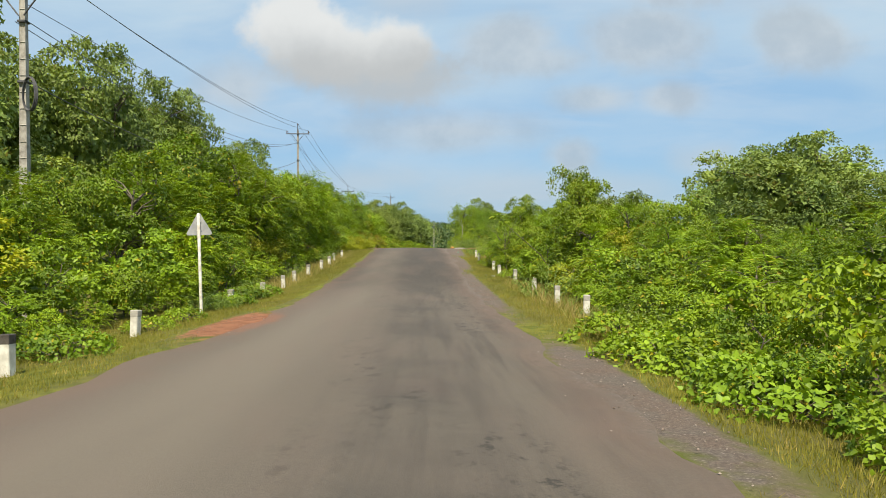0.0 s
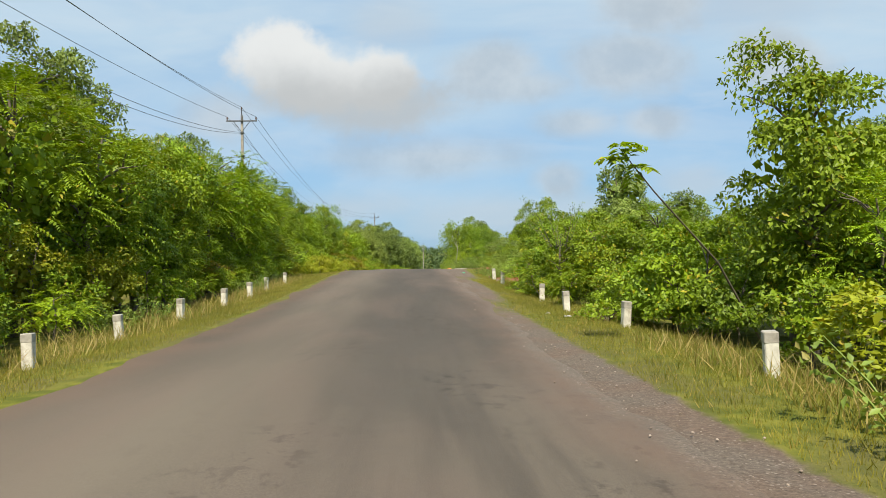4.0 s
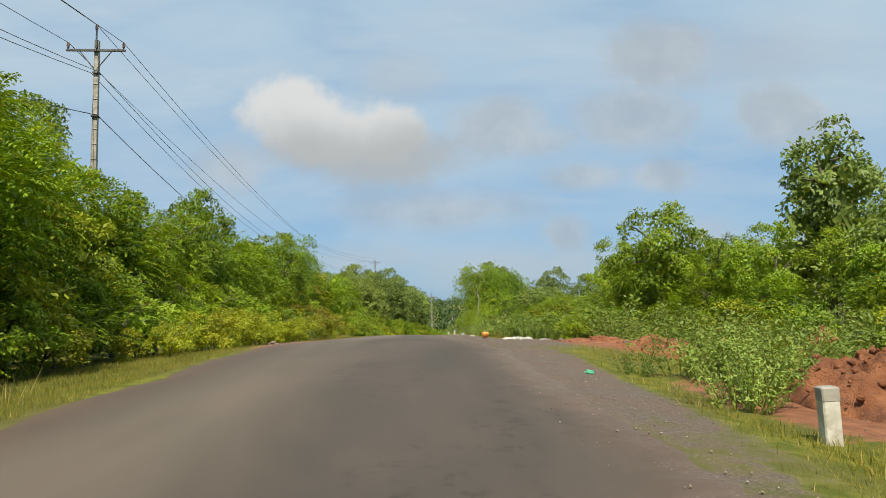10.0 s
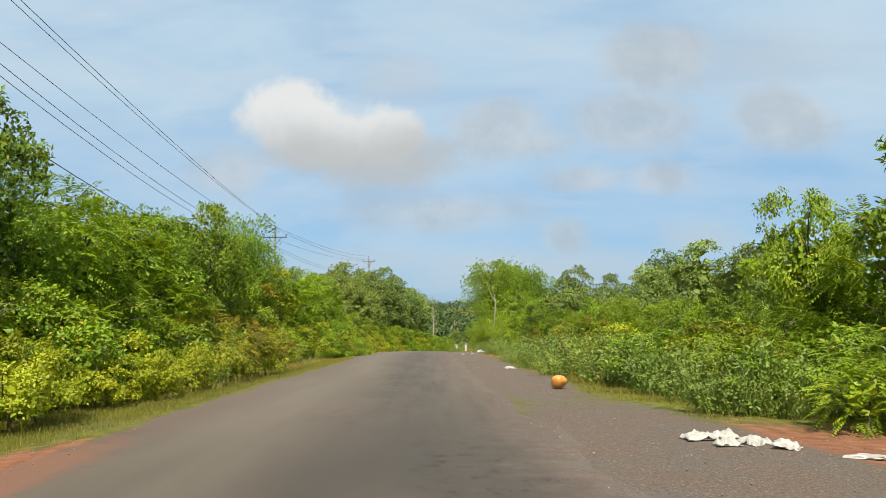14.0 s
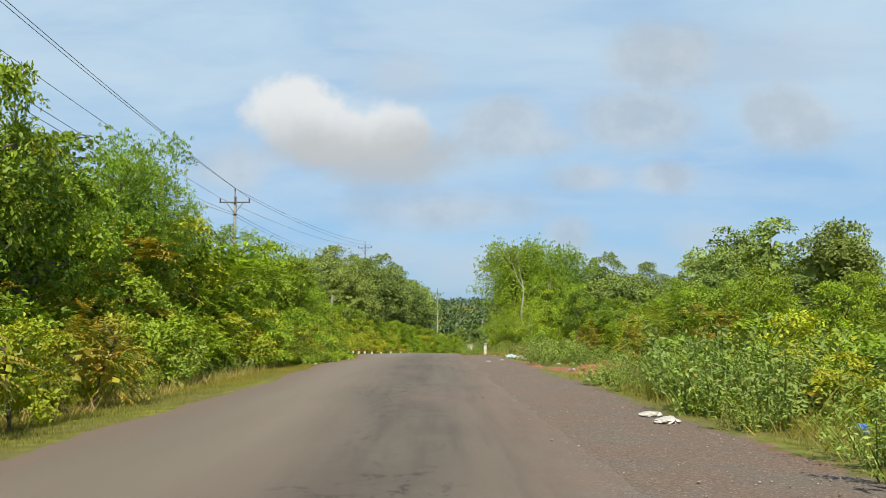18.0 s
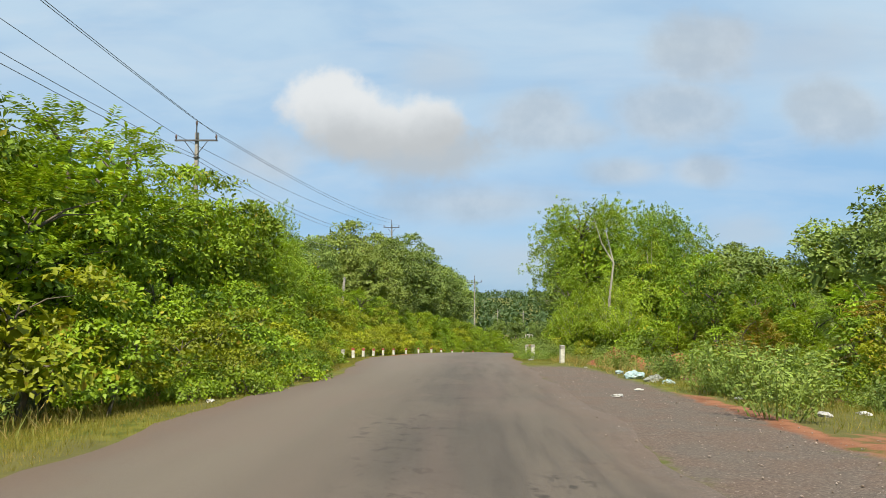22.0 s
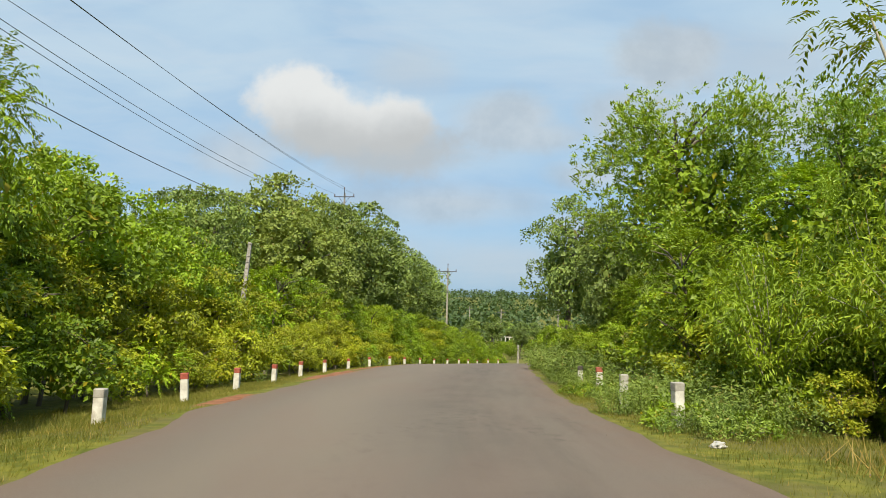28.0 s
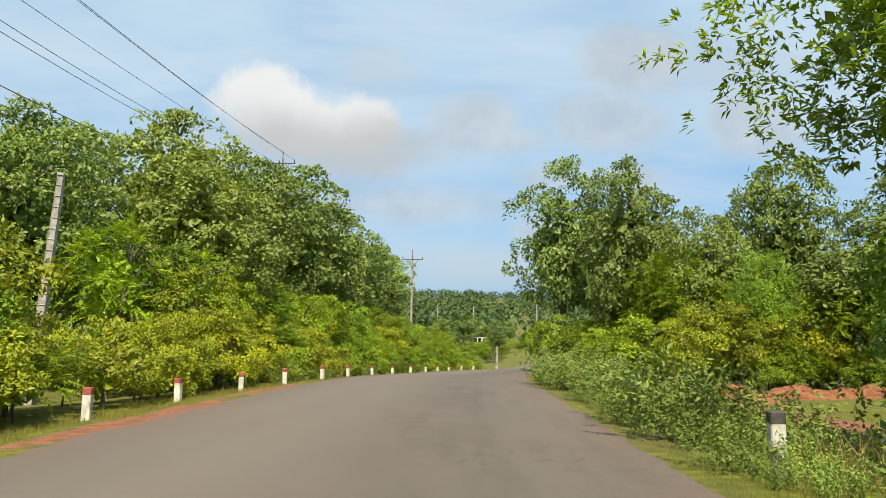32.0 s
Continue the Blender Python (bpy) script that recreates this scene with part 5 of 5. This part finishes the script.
def scrub():
    """Low thickets over the open land on both sides."""
    r = np.random.default_rng(78)
    base = []
    while len(base) < 1500:
        y, side = r.uniform(-20, 270), 1 if r.uniform() < 0.55 else -1
        d = r.uniform(15, 85)
        if side > 0 and 144 < y < 178 and d < 27:
            continue
        x = centre(y) + side * d
        base.append((x, y, ground_z(x, y), r.uniform(2.2, 3.8) + (1.0 if side < 0 else 0.0)))
    base = np.array(base)
    k = 70
    o = unit(r.normal(0, 1, (len(base) * k, 3)) * [1, 1, 0.8])
    h = np.repeat(base[:, 3], k)
    at = np.repeat(base[:, :3], k, 0) + o * (h * r.uniform(0.25, 0.6, len(h)))[:, None] * [1.25, 1.25, 0.75] + np.stack([0 * h, 0 * h, h * 0.42], 1)
    ln = h * r.uniform(0.12, 0.22, len(h))
    me = mesh_of("scrub", *leaves(at, o + r.normal(0, 0.6, o.shape), o + [0, 0, 0.6], ln, ln * 0.7))
    tagged(part("scrub", me, LEAF_DARK), "green scrub over the open land behind the trees", "scrub", kind="stuff")


scrub()

# ---- marker posts ----
def marker_post(height, cap_mat, body_mat, label):
    base = tagged(new("marker_post"), label, "marker post", "marker posts")
    part("shaft", box_bm(0.16, 0.16, height + 0.35, -0.45, 0.014), body_mat, base)
    part("cap", box_bm(0.168, 0.168, 0.14, height - 0.14, 0.012), cap_mat, base, "painted top band")
    return base


POSTS = ((marker_post(0.57, DARK_PAINT, WHITE_PAINT, "white concrete marker post with a blackened top on the verge"),
          ((-6.0, 9.7), (-2.0, 147.3))),
         (marker_post(0.54, CONCRETE, WHITE_PAINT, "weathered white concrete marker post in verge grass"),
          ((-6.52, 14.8), (3.25, 18.5), (3.1, 22.75), (2.94, 27.85), (-2.68, 138.4), (-2.57, 135.2), (-6.99, 22.7), (-6.9, 26.0), (-7.14, 30.2), (-7.55, 34.2), (-7.7, 38.1), (-7.72, 41.9), (-7.9, 45.6), (-8.3, 49.7), (-8.4, 53.6),
           (2.65, 33.7), (2.2, 38.0), (2.1, 42.0), (1.5, 50.0), (1.44, 54.25), (-1.88, 128.45), (-10.56, 125.5), (-11.53, 134.75))),
         (marker_post(0.62, RED_PAINT, WHITE_PAINT, "white concrete marker post with a faded red top on the curve"),
          ((-11.85, 139.3), (-2.25, 143.0), (-12.13, 144.1), (-12.3, 149.2), (-12.3, 153.75), (-12.15, 158.7), (-11.75, 163.8), (-11.0, 167.6), (-10.15, 172.0), (-9.5, 177.0), (-8.6, 182.0),
           (-7.6, 186.7), (-6.5, 191.0), (-5.4, 195.6), (-4.4, 200.0), (-3.3, 204.6), (-1.9, 209.0), (-0.5, 213.0))))
rnd = random.Random(31)
for post, spots in POSTS:
    for k, (x, y) in enumerate(spots):
        m = pose(x, y, ground_z(x, y) + (0.15 if -3 < x < 0 and y > 134 or x == -1.88 else 0), rnd.uniform(-3, 3), rnd.uniform(-3, 3), rnd.uniform(-12, 12))
        if k:
            copy_thing(post, m)
        else:
            post.matrix_basis = m


# ---- young shoot over the verge ----
g = np.random.default_rng(5)
foot = ground_z(4.7, 32.0)
shoot = tagged(new("sapling"), "thin leaning young shoot with large drooping feathered leaves", "sapling")
shoot.matrix_basis = pose(4.7, 32.0, foot)
tip = np.array([-3.1, -2.5, 2.25 - foot])
stem = [np.array([0, 0, -0.1]), np.array([-1.2, -1.0, 1.5]), np.array([-2.5, -2.1, 1.65 - foot]), tip]
part("stem", tube_bm(stem, [0.022, 0.018, 0.012, 0.006], 7), BARK, shoot)
for k in range(9):
    a, s = k * 2.4, 0.55 + 0.45 * (k % 3) / 2
    c = (stem[2] + (tip - stem[2]) * s)[None]
    frond = mesh_of("leaf", *fronds(g, c, np.array([[math.cos(a), math.sin(a), 0.25]]), 0.42, 6, 0.19, 0.5, 0.45))
    tagged(part("leaf", frond, LEAF_BROAD, shoot), kind="stuff")

# ---- warning sign seen from behind ----
def triangle_plate(side, thick):
    bm = bmesh.new()
    h, r = side * 0.866, 0.05
    pts = []
    for cx, cz, a0 in ((-side / 2 + r * 1.5, r, 150), (side / 2 - r * 1.5, r, 270), (0, h - r * 1.6, 30)):
        for k in range(5):
            a = radians(a0 + 120 * k / 4)
            pts.append((cx + r * math.cos(a), cz + r * math.sin(a)))
    front = [bm.verts.new((x, -thick / 2, z)) for x, z in pts]
    rear = [bm.verts.new((x, thick / 2, z)) for x, z in pts]
    bm.faces.new(front)
    bm.faces.new(rear[::-1])
    for k in range(len(pts)):
        j = (k + 1) % len(pts)
        bm.faces.new((front[j], front[k], rear[k], rear[j]))
    bmesh.ops.recalc_face_normals(bm, faces=bm.faces[:])
    return bm


sign_z = ground_z(-7.05, 20.2)
sign = tagged(new("traffic_sign"), "triangular warning sign seen from behind on a white pole", "traffic sign")
sign.matrix_basis = pose(-7.05, 20.2, sign_z, 0, -1.5, 4)
top = 2.03 - sign_z
part("pole", tube_bm([(0, 0, -0.3), (0, 0, top - 0.04), (0, 0, top - 0.02)], [0.042, 0.042, 0.01]), WHITE_PAINT, sign)
plate = part("plate", triangle_plate(0.74, 0.012), SIGN_BACK, sign)
plate.matrix_basis = pose(0, 0.055, top - 0.63)
for z in (0.12, 0.36):
    brace = part("bracket", box_bm(0.13, 0.03, 0.035, 0, 0.004), STEEL, sign)
    brace.matrix_basis = pose(0, 0.03, top - 0.63 + z)


# ---- power line ----
def pole_shaft(height):
    """A tapered concrete pole with a ladder of recesses up two faces."""
    bm = bmesh.new()
    rings, n = [], 22
    for k in range(n + 1):
        s = k / n
        a, b = 0.15 - 0.065 * s, 0.12 - 0.05 * s
        rings.append([bm.verts.new((x * a, y * b, s * height)) for x, y in ((-1, -1), (1, -1), (1, 1), (-1, 1))])
    hollow = []
    for k in range(n):
        for i in range(4):
            j = (i + 1) % 4
            f = bm.faces.new((rings[k][i], rings[k][j], rings[k + 1][j], rings[k + 1][i]))
            if i in (0, 2) and k > 3:
                hollow.append(f)
    bm.faces.new(rings[-1])
    bm.faces.new(rings[0][::-1])
    bmesh.ops.recalc_face_normals(bm, faces=bm.faces[:])
    bmesh.ops.inset_individual(bm, faces=hollow, thickness=0.035, depth=-0.025)
    return bm


def insulator():
    prof = [(0.0, 0.02), (0.06, 0.03), (0.08, 0.065), (0.10, 0.04), (0.14, 0.075), (0.16, 0.045), (0.20, 0.07), (0.22, 0.04), (0.27, 0.05), (0.30, 0.01)]
    return tube_bm([(0, 0, z) for z, _ in prof], [r for _, r in prof], 10)


PIN = insulator()
POLES = ((-13.0, 22.0, 8.7, 0), (-16.45, 76.2, 11.87, 4), (-20.5, 138.7, 9.62, 2), (-18.5, 205.0, 12.0, -8), (-6.87, 222.0, 4.75, 0))
TOPS = []
for x, y, arm, turn in POLES:
    z = ground_z(x, y) - 0.6
    pole = tagged(new("utility_pole"), "tall grey concrete utility pole with a steel crossarm", "utility pole", "utility poles")
    pole.matrix_basis = pose(x, y, z, 0, 0, turn)
    part("shaft", pole_shaft(arm + 0.45 - z), CONCRETE, pole)
    h = arm - z
    part("crossarm", box_bm(2.35, 0.09, 0.09, h - 0.045, 0.01, 0, -0.13), DARK_STEEL, pole)
    for side in (-1, 1):
        part("brace", tube_bm([(side * 0.08, -0.13, h - 0.75), (side * 0.62, -0.13, h - 0.05)], [0.025, 0.025], 6), DARK_STEEL, pole)
        pin = part("insulator", PIN, PORCELAIN, pole)
        pin.matrix_basis = pose(side * 1.1, -0.13, h + 0.04)
    part("top_bracket", tube_bm([(0, -0.1, h + 0.1), (0, -0.1, h + 0.85)], [0.035, 0.035], 8), DARK_STEEL, pole)
    pin = part("insulator", PIN, PORCELAIN, pole)
    pin.matrix_basis = pose(0, -0.1, h + 0.8)
    part("cable_clamp", box_bm(0.24, 0.30, 0.07, h - 0.95, 0.01), DARK_STEEL, pole)
    part("cable_clamp", box_bm(0.26, 0.32, 0.07, h - 2.75, 0.01), DARK_STEEL, pole)
    m = pole.matrix_basis
    TOPS.append([m @ Vector(p) for p in ((0, -0.1, h + 1.08), (-1.1, -0.13, h + 0.32), (1.1, -0.13, h + 0.32), (0.15, -0.15, h - 0.9), (-0.15, -0.16, h - 0.95), (0.15, -0.16, h - 2.7))])
for a, b in ((0, 1), (1, 2), (2, 3)):
    for k, (p, q) in enumerate(zip(TOPS[a], TOPS[b])):
        sag = 0.7 if k < 3 else 1.0 + 0.15 * k
        pts = [p.lerp(q, s) - Vector((0, 0, 4 * sag * s * (1 - s))) for s in np.linspace(0, 1, 19)]
        r = 0.013 if k < 5 else 0.018
        wire = part("power_cable", tube_bm(pts, [r] * 19, 5), CABLE)
        tagged(wire, "thin dark overhead cable slung between poles", "cable", "overhead cables")

coil = tagged(new("cable_coil"), "black coil of spare cable hung on the utility pole", "cable coil")
coil.matrix_basis = pose(-12.76, 21.8, 5.6, 0, 0, 72)
for k in range(5):
    ring = [(0.02 * k, 0.24 * math.cos(a) * (1 + 0.04 * k), 0.5 * math.sin(a) + 0.02 * (k % 2)) for a in np.linspace(0, 2 * math.pi, 25)]
    part("loop", tube_bm(ring, [0.018] * 25, 6), CABLE, coil)

short = tagged(new("concrete_pole"), "short leaning pale concrete pole among bushes", "concrete pole")
short.matrix_basis = pose(-17.25, 161.2, ground_z(-17.25, 161.2) - 0.3, 0, 4.6, 0)
part("shaft", pole_shaft(3.35 - ground_z(-17.25, 161.2)), CONCRETE, short)
part("cap", box_bm(0.2, 0.17, 0.08, 3.33 - ground_z(-17.25, 161.2), 0.01), CONCRETE, short)
for x, y, h in ((3.0, 262, 9.0), (14.5, 268, 9.0), (2.2, 216.5, 2.6), (-2.0, 300, 9)):
    far = tagged(new("far_pole"), "distant pale concrete pole beside the valley road", "utility pole")
    far.matrix_basis = pose(x, y, ground_z(x, y) - 0.2, 0, 0, 0)
    part("shaft", pole_shaft(h), CONCRETE, far)
    if h > 5:
        part("crossarm", box_bm(1.8, 0.1, 0.1, h - 0.7, 0.01), DARK_STEEL, far)

# a low balustrade along the bridge in the valley, with a bare bank behind
rail = tagged(new("bridge_railing"), "low white concrete bridge railing in the valley", "railing")
rx, ry = 4.6, 284.0
rail.matrix_basis = pose(rx, ry, -7.0, 0, 0, -14)
part("top_rail", box_bm(7.6, 0.25, 0.2, 0.75, 0.03), WHITE_PAINT, rail)
for k in range(9):
    part("baluster", box_bm(0.24, 0.2, 2.2, -1.45, 0.02, -3.6 + 0.9 * k), WHITE_PAINT, rail)


# ---- heaps of red soil ----
def heap(name, x, y, rx, ry, h, seed, label, mat=SOIL):
    """A rough tipped pile with broken flanks and loose clods."""
    r = np.random.default_rng(seed)
    rings, segs = 18, 40
    verts, faces = [(0, 0, h)], []
    for k in range(1, rings + 1):
        for i in range(segs):
            s, a = k / rings, 2 * math.pi * i / segs
            px, py = math.cos(a) * s, math.sin(a) * s
            edge = 1 + 0.3 * noise.noise((px * 1.3 + seed, py * 1.3, 1))
            rough = 0.5 * noise.noise((px * 2.2 + seed, py * 2.2, 2)) + 0.3 * abs(noise.noise((px * 5 + seed, py * 5, 3))) + 0.16 * noise.noise((px * 11, py * 11 + seed, 4))
            verts.append((px * rx * edge, py * ry * edge, h * ((1 - s ** 1.5) * (0.85 + rough) + 0.10 * rough * (1 - s)) - 0.10 * (k == rings)))
    for i in range(segs):
        faces.append((0, 1 + i, 1 + (i + 1) % segs))
        for k in range(rings - 1):
            a, b = 1 + k * segs, 1 + (k + 1) * segs
            j = (i + 1) % segs
            faces += [(a + i, b + i, b + j), (a + i, b + j, a + j)]
    pieces = [(np.array(verts), np.array(faces))]
    ball = bmesh.new()
    bmesh.ops.create_icosphere(ball, subdivisions=1, radius=1.0)
    bv, bf = np.array([v.co for v in ball.verts]), np.array([[v.index for v in f.verts] for f in ball.faces])
    ball.free()
    for _ in range(70):
        at = np.array(verts[r.integers(1, len(verts))]) * [1.12, 1.12, 1.0]
        pieces.append((bv * r.uniform(0.6, 1.2, (len(bv), 1)) * r.uniform(0.012, 0.075) * [1, 1, 0.75] + at, bf))
    ob = part(name, mesh_of(name, *join(pieces)), mat)
    ob.matrix_basis = pose(x, y, ground_z(x, y) - 0.02)
    tagged(ob, label, "earth mound", "soil mounds")


SOIL_LABEL = "heap of bare red laterite soil beside the road"
for k, (x, y, rx, ry, h) in enumerate(((3.2, 57.0, 0.9, 1.3, 0.65), (4.6, 59.0, 0.9, 1.0, 0.75), (3.4, 67.4, 1.7, 1.3, 0.5), (6.9, 65.4, 1.5, 1.3, 0.85), (3.4, 101.9, 1.3, 1.1, 0.8), (2.4, 70.2, 1.5, 0.9, 0.22), (7.4, 104.0, 1.5, 1.3, 1.1), (1.2, 107.7, 1.2, 0.9, 0.4), (1.0, 103.3, 1.2, 0.8, 0.35),
                                      (3.8, 123.6, 1.8, 1.2, 0.6), (0.2, 128.1, 1.4, 1.0, 0.6), (2.2, 128.4, 1.5, 1.1, 0.7), (5.6, 133.0, 2.2, 1.5, 1.0), (7.6, 171.0, 2.4, 1.6, 0.55), (11.4, 172.6, 2.6, 1.6, 0.75), (14.6, 173.0, 2.2, 1.5, 0.5), (9, 297, 6, 3, 0.9))):
    heap("soil_mound", x, y, rx, ry, h, 40 + k, SOIL_LABEL)


# ---- litter ----
def crumpled(sx, sy, sz, seed, rough=0.5):
    bm = bmesh.new()
    bmesh.ops.create_icosphere(bm, subdivisions=3, radius=1.0)
    o = Vector((seed * 2.3, seed * 0.9, seed))
    for v in bm.verts:
        n = 1 + rough * noise.noise(v.co * 2.2 + o) + 0.4 * rough * noise.noise(v.co * 6 + o)
        p = v.co * n
        v.co = Vector((p.x * sx, p.y * sy, max(p.z + 0.35, -0.1) * sz))
    return bm


def litter(name, x, y, size, mat, label, seed, category="litter", turn=0.0):
    ob = part(name, crumpled(*size, seed), mat)
    ob.matrix_basis = pose(x, y, ground_z(x, y) + 0.01, 0, 0, turn)
    return tagged(ob, label, category)


def sack_mesh(sx, sy, seed):
    """A flattened, creased sack with pinched corners."""
    bm = bmesh.new()
    bmesh.ops.create_grid(bm, x_segments=14, y_segments=10, size=1.0)
    under = bmesh.ops.duplicate(bm, geom=bm.faces[:])["geom"]
    low = {v for v in under if isinstance(v, bmesh.types.BMVert)}
    o = Vector((seed * 1.9, seed * 0.7, seed))
    for v in bm.verts:
        x, y = v.co.x, v.co.y
        fat = max((1 - x * x) * (1 - y * y), 0.0) ** 0.5
        pinch = 1 - 0.16 * (1 - abs(x)) * abs(y) - 0.2 * (1 - abs(y)) * abs(x)
        crease = noise.noise(Vector((x * 2.6, y * 2.6, 0)) + o) * 0.05 + noise.noise(Vector((x * 6, y * 6, 0)) + o) * 0.02
        z = 0.008 if v in low else 0.012 + fat * 0.06 + max(crease, -0.01) + 0.03 * max(noise.noise(Vector((x, y, 5)) + o), 0)
        v.co = Vector((x * sx * pinch, y * sy * pinch, z))
    bmesh.ops.remove_doubles(bm, verts=bm.verts[:], dist=0.0005)
    return bm


def sack(x, y, sx, sy, seed, turn, tilt=0.0):
    ob = part("torn_sack", sack_mesh(sx, sy, seed), PLASTIC_WHITE)
    ob.matrix_basis = pose(x, y, ground_z(x, y) + 0.01, tilt, 0, turn)
    tagged(ob, "empty white woven plastic sack lying creased on gravel", "sack", "white sacks")


def bag_mesh(rx, ry, rz):
    """A stuffed bag, drawn together in folds towards its tied neck."""
    verts, faces, rings, segs = [], [], 14, 36
    for k in range(rings + 1):
        b = math.pi * k / rings
        for i in range(segs):
            a = 2 * math.pi * i / segs
            fold = 1 + 0.06 * math.sin(a * 9) * (1 - k / rings) ** 1.5 + 0.12 * noise.noise((math.cos(a), math.sin(a), b))
            r = math.sin(b) ** 0.75 * fold
            verts.append((math.cos(a) * r * rx, math.sin(a) * r * ry - 0.05 * math.cos(b), rz * (0.95 + math.cos(b) - 0.16 * (k == 0))))
    for k in range(rings):
        for i in range(segs):
            j = (i + 1) % segs
            faces.append((k * segs + i, (k + 1) * segs + i, (k + 1) * segs + j, k * segs + j))
    return mesh_of("sack", verts, faces, True)


bag = tagged(new("plastic_bag"), "stuffed orange plastic bag with a tied neck at the road edge", "bag")
bag.matrix_basis = pose(-0.52, 83.5, ground_z(-0.52, 83.5) + 0.02)
part("sack", bag_mesh(0.19, 0.17, 0.155), PLASTIC_ORANGE, bag)
part("neck", tube_bm([(0.02, -0.11, 0.22), (0.02, -0.15, 0.24), (0.03, -0.18, 0.23)], [0.05, 0.018, 0.035], 8), PLASTIC_ORANGE, bag, "pale gathered neck of the bag")
for args in ((-0.06, 74.85, 0.21, 0.14, 3, 8), (0.24, 74.85, 0.17, 0.12, 4, -12), (0.42, 74.4, 0.17, 0.14, 5, 30, 8), (0.64, 74.05, 0.15, 0.15, 6, 60, 12), (0.08, 74.3, 0.15, 0.10, 7, -5)):
    sack(*args)
litter("plastic_sheet", 1.14, 73.4, (0.22, 0.10, 0.03), PLASTIC_WHITE, "flat scrap of white plastic on red soil", 9)
litter("green_bottle", 0.12, 59.4, (0.075, 0.045, 0.045), PLASTIC_GREEN, "crushed green plastic bottle in verge grass", 11, "bottle")
litter("blue_bag", 1.45, 92.6, (0.09, 0.07, 0.085), PLASTIC_BLUE, "small blue plastic bag in the weeds", 12, "bag")
for k, (x, y, s) in enumerate(((-0.9, 93.9, 0.21), (-0.92, 93.1, 0.25), (-0.75, 93.2, 0.14), (-0.45, 101.5, 0.13), (2.95, 81.6, 0.26), (1.9, 88.4, 0.3), (-0.3, 113.4, 0.12), (0.2, 111.2, 0.18), (1.2, 112.1, 0.16), (2.5, 111.1, 0.18),
                              (-2.35, 113.7, 0.16), (0.1, 107.2, 0.16), (0.5, 106.6, 0.13), (-1.5, 124.6, 0.08), (-1.7, 115.0, 0.12), (-2.8, 132.8, 0.2), (-9.15, 111.8, 0.14), (1.45, 35.94, 0.09), (1.73, 35.0, 0.1))):
    litter("plastic_scrap", x, y, (s * 0.75, s * 0.45, s * 0.22), PLASTIC_WHITE, "crumpled scrap of white plastic litter", 50 + k, "litter", 40 * k)
for k, (dx, dy, s) in enumerate(((0, 0, 0.28), (0.35, -0.8, 0.22), (-0.05, 1.8, 0.15), (0.15, -1.3, 0.18), (0.5, -1.5, 0.16))):
    litter("rubbish_bag", -1.0 + dx, 119.1 + dy, (s * 0.9, s * 0.7, s * 0.45), PLASTIC_MINT if k % 2 == 0 else PLASTIC_GREY, "pale plastic rubbish bag in a roadside pile", 80 + k, "rubbish bag", 50 * k)
rnd = random.Random(61)
for k, (x, y, s) in enumerate(((-8.4, 72.6, 0.09), (-8.1, 72.0, 0.07), (-7.4, 69.3, 0.06), (-8.6, 73.4, 0.08), (-7.8, 70.6, 0.1), (1.4, 71.2, 0.1), (2.2, 70.2, 0.13), (3.0, 69.0, 0.12), (-0.2, 105.9, 0.12), (0.9, 126.4, 0.14), (-0.6, 128.9, 0.1), (1.5, 52.8, 0.12))):
    litter("stone", x, y, (s, s * 0.8, s * 0.7), STONE, "loose rough brown stone on the shoulder", 100 + k, "stone", rnd.uniform(0, 360))
